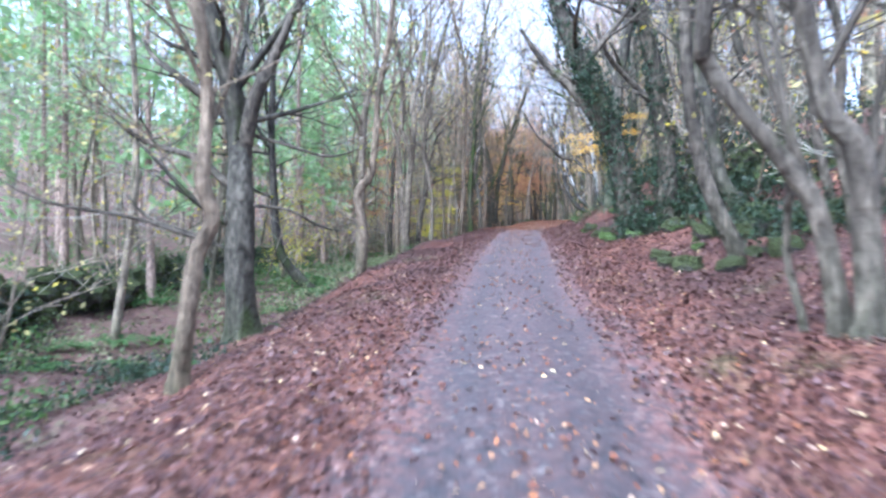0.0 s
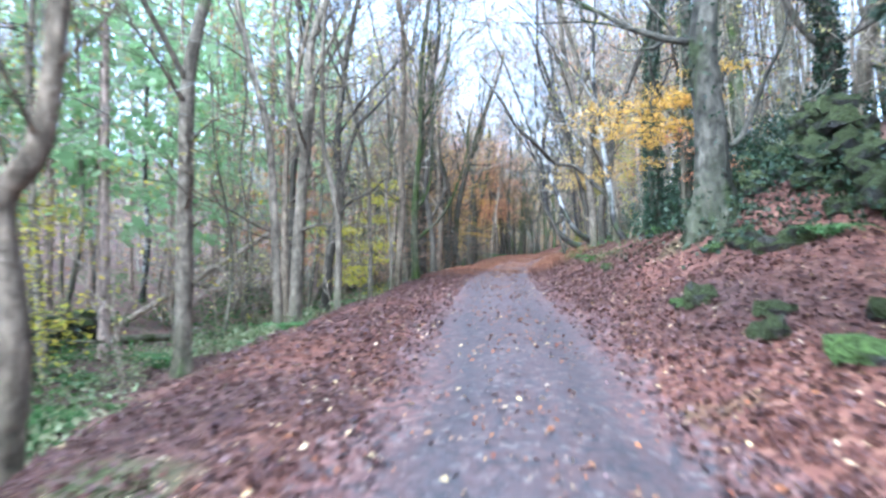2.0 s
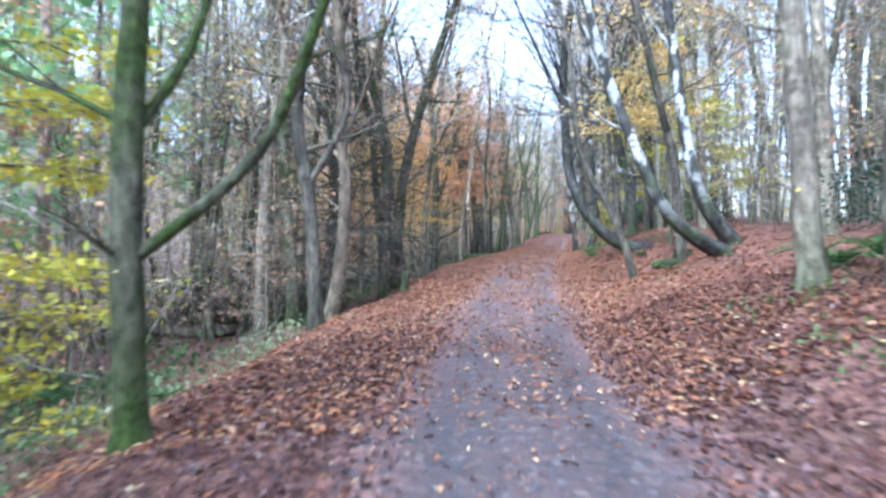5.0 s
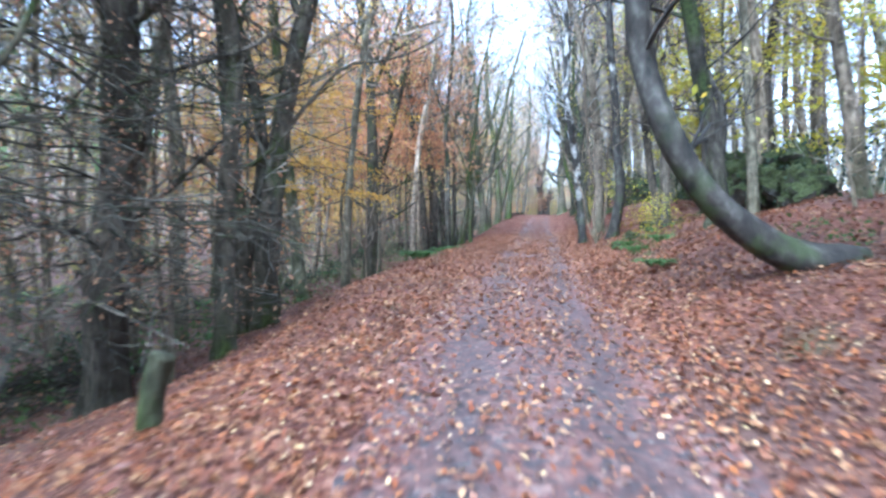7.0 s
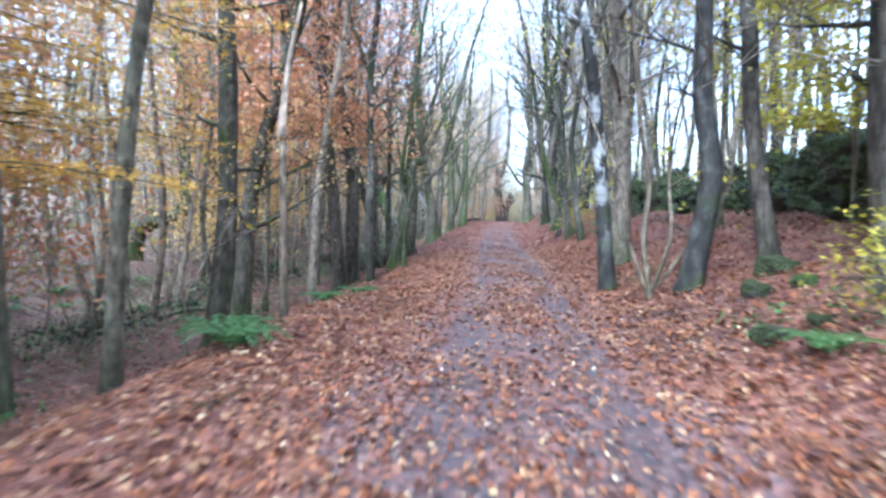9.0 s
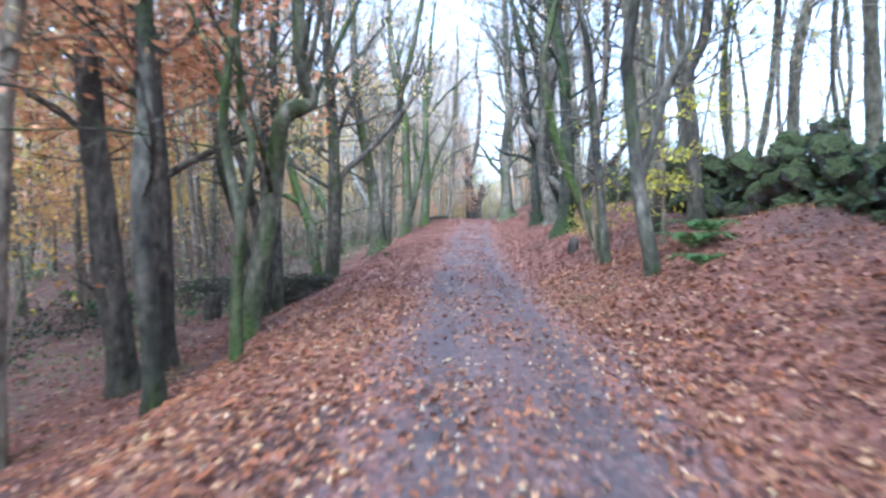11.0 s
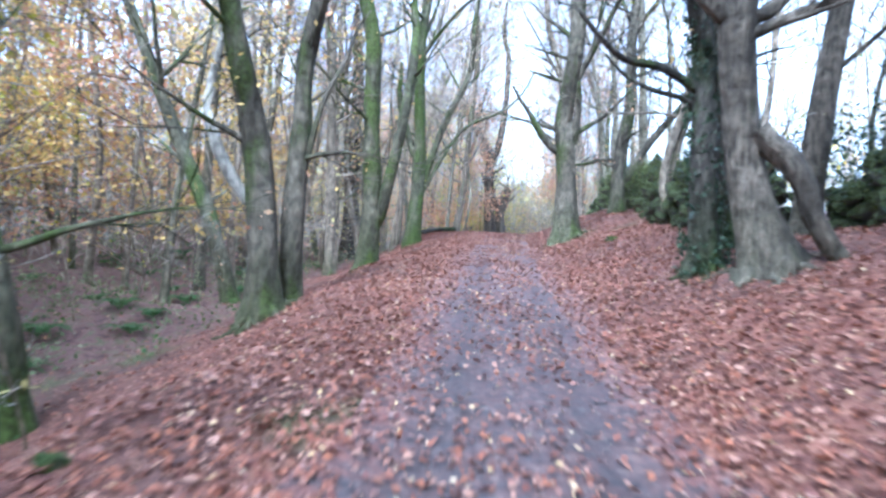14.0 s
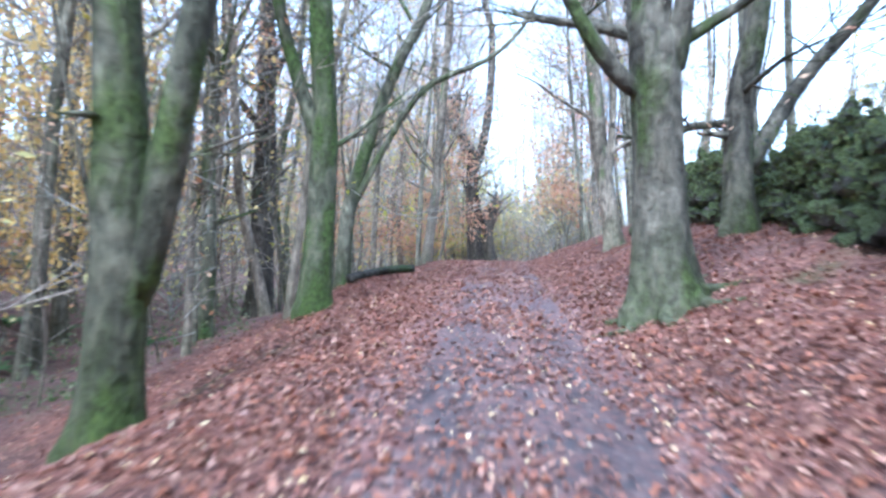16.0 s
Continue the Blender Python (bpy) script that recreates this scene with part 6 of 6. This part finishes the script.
brush_pile(12.0, 91.5, 1.7, 1)
brush_pile(10.6, 88.5, 1.5, 2)
brush_pile(12.4, 82.1, 1.2, 5)
brush_pile(1.0, 55.5, 1.4, 3)
brush_pile(-1.8, 55.8, 1.6, 4)

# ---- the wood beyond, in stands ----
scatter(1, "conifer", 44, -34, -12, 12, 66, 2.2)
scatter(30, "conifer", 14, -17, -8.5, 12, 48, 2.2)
scatter(2, "thin", 26, -20, -7, 16, 60, 1.4)
scatter(3, "autumn", 8, -22, -9, 24, 70, 2.5)
scatter(4, "tall", 10, -26, -9, 66, 130, 3)
scatter(5, "thin", 20, -22, -7.5, 60, 130, 2)
scatter(6, "autumn", 36, -32, -9, 72, 135, 2.2)
scatter(7, "thin", 30, 6.5, 16, 14, 60, 1.4)
scatter(8, "tall", 16, 8, 20, 10, 90, 3)
scatter(9, "autumn", 6, 8, 18, 30, 80, 3)
scatter(10, "thin", 20, 7, 18, 60, 116, 1.8)
scatter(14, "sapling", 60, -14, -4.2, 18, 120, 1.2)
scatter(15, "sapling", 44, 3.8, 12, 12, 120, 1.2)
scatter(16, "thin", 18, -8, -3.6, 106, 145, 1.6)
scatter(17, "thin", 12, 3.6, 8, 108, 145, 1.6)
scatter(18, "tall", 10, -12, -5, 104, 150, 3)
scatter(19, "tall", 7, 6, 12, 106, 150, 3)
scatter(22, "hazel", 18, -15, -8.0, 33, 62, 1.6)
scatter(23, "hazel", 14, 5.5, 12, 36, 72, 1.8)
scatter(24, "hazel", 26, -18, -6.2, 62, 125, 2.0)
scatter(31, "autumn", 9, -14, -8.5, 52, 102, 2.5, 2.0)
scatter(32, "autumn", 7, 5.4, 9, 60, 104, 2.5, 2.0)
scatter(33, "thin", 16, 6.5, 15, 14, 46, 1.5, 1.4)
scatter(34, "hazel", 18, 6.0, 13, 14, 48, 1.6, 1.4)
scatter(35, "tall", 9, -14, -6.5, 50, 68, 2.2, 1.6)
scatter(36, "sapling", 12, 4.0, 7, 8, 20, 0.8, 0.8)
scatter(37, "thin", 12, 7.5, 15, 72, 98, 1.6, 1.4)
scatter(38, "thin", 8, -12, -6.5, 50, 62, 1.6, 1.4)
scatter(39, "autumn", 8, -20, -8, 84, 108, 2.2, 1.8)
scatter(26, "tall", 8, -20, -13, 72, 104, 2.5, 2.2)
scatter(28, "hazel", 14, -24, -9, 12, 60, 1.8)
scatter(29, "hazel", 16, -24, -10, 70, 125, 2.0)
scatter(27, "tall", 10, 5.5, 11, 62, 104, 2.5)
scatter(25, "sapling", 18, -14, -7.0, 46, 60, 0.8)
scatter(41, "arching", 12, -10.5, -7.5, 47, 150, 5, 2.0, -15)
scatter(42, "arching", 12, 5.2, 8.0, 47, 150, 5, 1.8, 165)
scatter(47, "arching", 3, -6.5, -4.5, 112, 140, 6, 2.0, -15)
scatter(48, "arching", 4, 4.6, 7.0, 104, 140, 6, 2.0, 165)
scatter(53, "overhung", 4, -7.4, -5.4, 44, 76, 6, 1.6, -15)
scatter(54, "overhung", 4, 5.2, 7.4, 50, 84, 6, 1.6, 165)
scatter(50, "tall", 10, 8, 17, 36, 62, 2.6, 1.6)
scatter(51, "autumn", 8, 7, 15, 34, 66, 2.6, 1.8)
scatter(52, "arching", 6, 6.2, 9.5, 9, 44, 4.5, 1.6, 165)
# the wood behind and beside the start; unseen trees added to shade the ground
scatter(49, "tall", 6, -15, -8, -4, 20, 3.0, 1.8)
scatter(43, "arching", 4, -8.5, -5.0, -34, 4, 3.5, 1.5, -15)
scatter(44, "arching", 5, 5.0, 9.0, -34, 8, 3.5, 1.5, 165)
scatter(45, "conifer", 18, -26, -10, -34, 12, 2.6, 1.5)
scatter(46, "tall", 16, 7.0, 20, -30, 14, 3.0, 1.5)
for n, kinds in enumerate(KINDS.values()):
    for k, ob in enumerate(kinds):
        y = 150 + 4 * n
        x = float(mid_x(y)) - 12 - 4 * k
        ob.matrix_basis = pose(x, y, gz(x, y))


def far_wood():
    """The trees too far off to tell apart, joined: stems, thin twigs and leaf haze."""
    g = random.Random(77)
    wood, dark = Wood(), Wood()
    leaves = {m: [] for m in (NEEDLE, RUST, GOLD, PALE, ORANGE, YELLOW, GREEN)}
    stands = [("conifer", 110, -80, -30, 5, 95), ("tall", 90, -60, -14, 30, 190), ("gold", 90, -70, -13, 60, 190), ("rust", 60, -60, -14, 60, 180), ("tall", 90, -30, 26, 132, 205), ("rust", 50, -30, 40, 140, 210), ("gold", 50, -30, 40, 134, 205),
              ("tall", 110, 15, 45, 8, 150), ("gold", 50, 17, 45, 15, 150), ("bush", 90, -30, 25, 140, 195), ("bush", 90, -50, -18, 40, 140), ("bush", 60, 14, 34, 20, 140), ("tall", 60, -26, 8, 146, 200), ("bush", 120, -26, 6, 136, 195), ("bush", 80, -34, -10, 98, 150), ("thicket", 110, -7, 9, 140, 178)]
    for kind, count, u0, u1, y0, y1 in stands:
        for _ in range(count):
            y, u = g.uniform(y0, y1), g.uniform(u0, u1)
            if abs(u) < (4.5 if y < 142 else 1.8) and y < 150:
                continue
            x = float(mid_x(y)) + u
            low = kind in ("bush", "thicket")
            foot, high, r = Vector((x, y, gz(x, y) - 0.1)), g.uniform(4, 8) if low else g.uniform(13, 20), 0.05 if low else g.uniform(0.07, 0.17)
            w = dark if g.random() < 0.5 else wood
            bend = Vector((g.uniform(-0.1, 0.1), g.uniform(-0.1, 0.1), 1))
            line = [foot + bend * high * t + Vector((g.uniform(-0.3, 0.3), g.uniform(-0.3, 0.3), 0)) * (t > 0) for t in (0, 0.25, 0.5, 0.75, 1)]
            w.tube(line, [r, r * 0.8, r * 0.6, r * 0.4, 0.03], 4, cap=False)
            tips = []
            spruce = kind == "conifer"
            for k in range(26 if spruce else 17):
                q = g.uniform(0.05 if low else 0.2, 1)
                i = min(3, int(q * 4))
                p = line[i].lerp(line[i + 1], q * 4 - i)
                a = g.uniform(0, 6.283)
                ln = g.uniform(0.8, 1.6) * (1.5 - q) if spruce else g.uniform(1.2, 3.4) * (1.3 - 0.6 * q)
                d = Vector((math.cos(a), math.sin(a), -0.15 if spruce else g.uniform(0.2, 1.0)))
                e = p + d * ln
                w.tube([p, e], [0.035, 0.016], 3, cap=False)
                tips += [p.lerp(e, t) for t in (0.5, 0.75, 1)]
                if not spruce:
                    for _ in range(2):
                        s = p.lerp(e, g.uniform(0.3, 1))
                        f = s + (d * 0.7 + Vector((g.uniform(-1, 1), g.uniform(-1, 1), g.uniform(-0.3, 0.8)))) * ln * 0.4
                        w.tube([s, f], [0.018, 0.012], 3, cap=False)
                        tips.append(f)
            if spruce:
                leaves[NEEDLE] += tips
            else:
                m = {"tall": g.choice((RUST, PALE, PALE)), "gold": g.choice((GOLD, YELLOW, PALE)), "rust": g.choice((RUST, ORANGE, PALE)), "bush": g.choice((PALE, YELLOW, PALE, GOLD)), "thicket": g.choice((PALE, YELLOW, GREEN, RUST))}[kind]
                leaves[m] += tips if kind != "tall" else tips[::3]
    place = new("far_wood")
    tagged(place, "far woodland of bare, golden and evergreen trees", "woodland", kind="stuff")
    # both stem colours carry painted haze
    tagged(part("stems", wood.mesh("stems", HAZE_BROWN), place), kind="stuff")
    tagged(part("stems", dark.mesh("stems", HAZE_PALE_GREY), place), kind="stuff")
    for m, tips in leaves.items():
        tagged(part("foliage", quads_mesh("foliage", leaf_quads(g, tips, 2, 0.4, 0.16 if m == NEEDLE else 0.12), m), place), kind="stuff")


far_wood()


# ---- fallen leaves: loose leaves lying thick on the verges, thinner on the track ----
def litter(name, seed, count, y0, y1, mat, size, label, bare, wide=3.0, about=0.3):
    """bare: how much of the track they cover, against the verge; about: where they lie thickest."""
    g = np.random.default_rng(seed)
    m = int(count * 2.2)
    y = g.uniform(y0, y1, m)
    u = np.where(g.random(m) < (0.78 if wide > 1 else 1), about + g.normal(0, 1, m) * wide, g.uniform(-15, 11, m))
    onto = np.abs(u - 0.3)
    cover_at = np.interp(y, (0, 36, 43, 50, 57, 64, 72, 90, 100, 130), (0.1, 0.12, 0.3, 0.5, 0.85, 0.85, 0.4, 0.42, 0.8, 0.95)) * bare
    wheel = 1 - 0.65 * np.exp(-((u - 1.0 - 0.1 * np.sin(y)) / 0.2) ** 2) - 0.5 * np.exp(-((u + 0.3 - 0.1 * np.sin(y * 0.8)) / 0.2) ** 2)
    patchy = 0.7 + 0.5 * np.sin(y * 1.7 + 2 * u) * np.sin(y * 0.6 - u)
    thick = np.where(onto < 0.85, cover_at * wheel * patchy, np.where(onto < 1.5, np.maximum(cover_at, 0.75 * (onto - 0.65) / 0.6), 1.0))
    thick = thick * np.where(u < -3.6, 0.8, 1.0)
    keep = (g.random(m) < thick) & (u > -15) & (u < 11)
    y, u = y[keep][:count], u[keep][:count]
    x = mid_x(y) + u
    z = ground_z(x, y) + 0.012 + g.uniform(0, 0.035, len(y))
    k = len(y)
    c = np.stack([x, y, z], 1)
    nrm = g.normal(0, 1, (k, 3)) * (0.32, 0.32, 0.2) + (0, 0, 1)
    nrm /= np.linalg.norm(nrm, axis=1)[:, None]
    a = np.cross(nrm, g.normal(0, 1, (k, 3)))
    a /= np.linalg.norm(a, axis=1)[:, None]
    b = np.cross(nrm, a)
    s = size * g.uniform(0.5, 1.4, (k, 1))
    up = nrm * s * g.uniform(0.05, 0.35, (k, 1))
    q = np.stack([c - a * s, c - b * s * 0.6 + up, c + a * s, c + b * s * 0.6 + up], 1)
    tagged(new(name, quads_mesh(name, q, mat)), label, "leaf litter", kind="stuff")


litter("fallen_leaves", 71, 146000, -1, 41, LITTER, 0.031, "thick litter of damp brown fallen leaves", 0.25)
litter("fallen_leaves", 75, 6000, -1, 42, LITTER_COPPER, 0.026, "scattered copper leaves lying on the gravel", 4.0, 0.8)
litter("fallen_leaves", 73, 150000, 36, 77, LITTER_COPPER, 0.033, "thick litter of bright copper fallen leaves", 1.0)
litter("fallen_leaves", 74, 165000, 77, 126, LITTER_RED, 0.034, "thick litter of red-brown fallen leaves", 1.0)
litter("fallen_leaves", 76, 30000, -1, 30, LITTER, 0.045, "damp dark fallen leaves lying in the hollow", 0.1, 2.2, -7.6)
litter("fallen_leaves", 77, 32000, 40, 90, LITTER_RED, 0.045, "red-brown fallen leaves lying in the hollow", 0.1, 2.6, -8.5)
litter("pale_fallen_leaves", 72, 22000, -1, 125, LITTER_PALE, 0.027, "scattered pale yellow fallen leaves", 2.2)
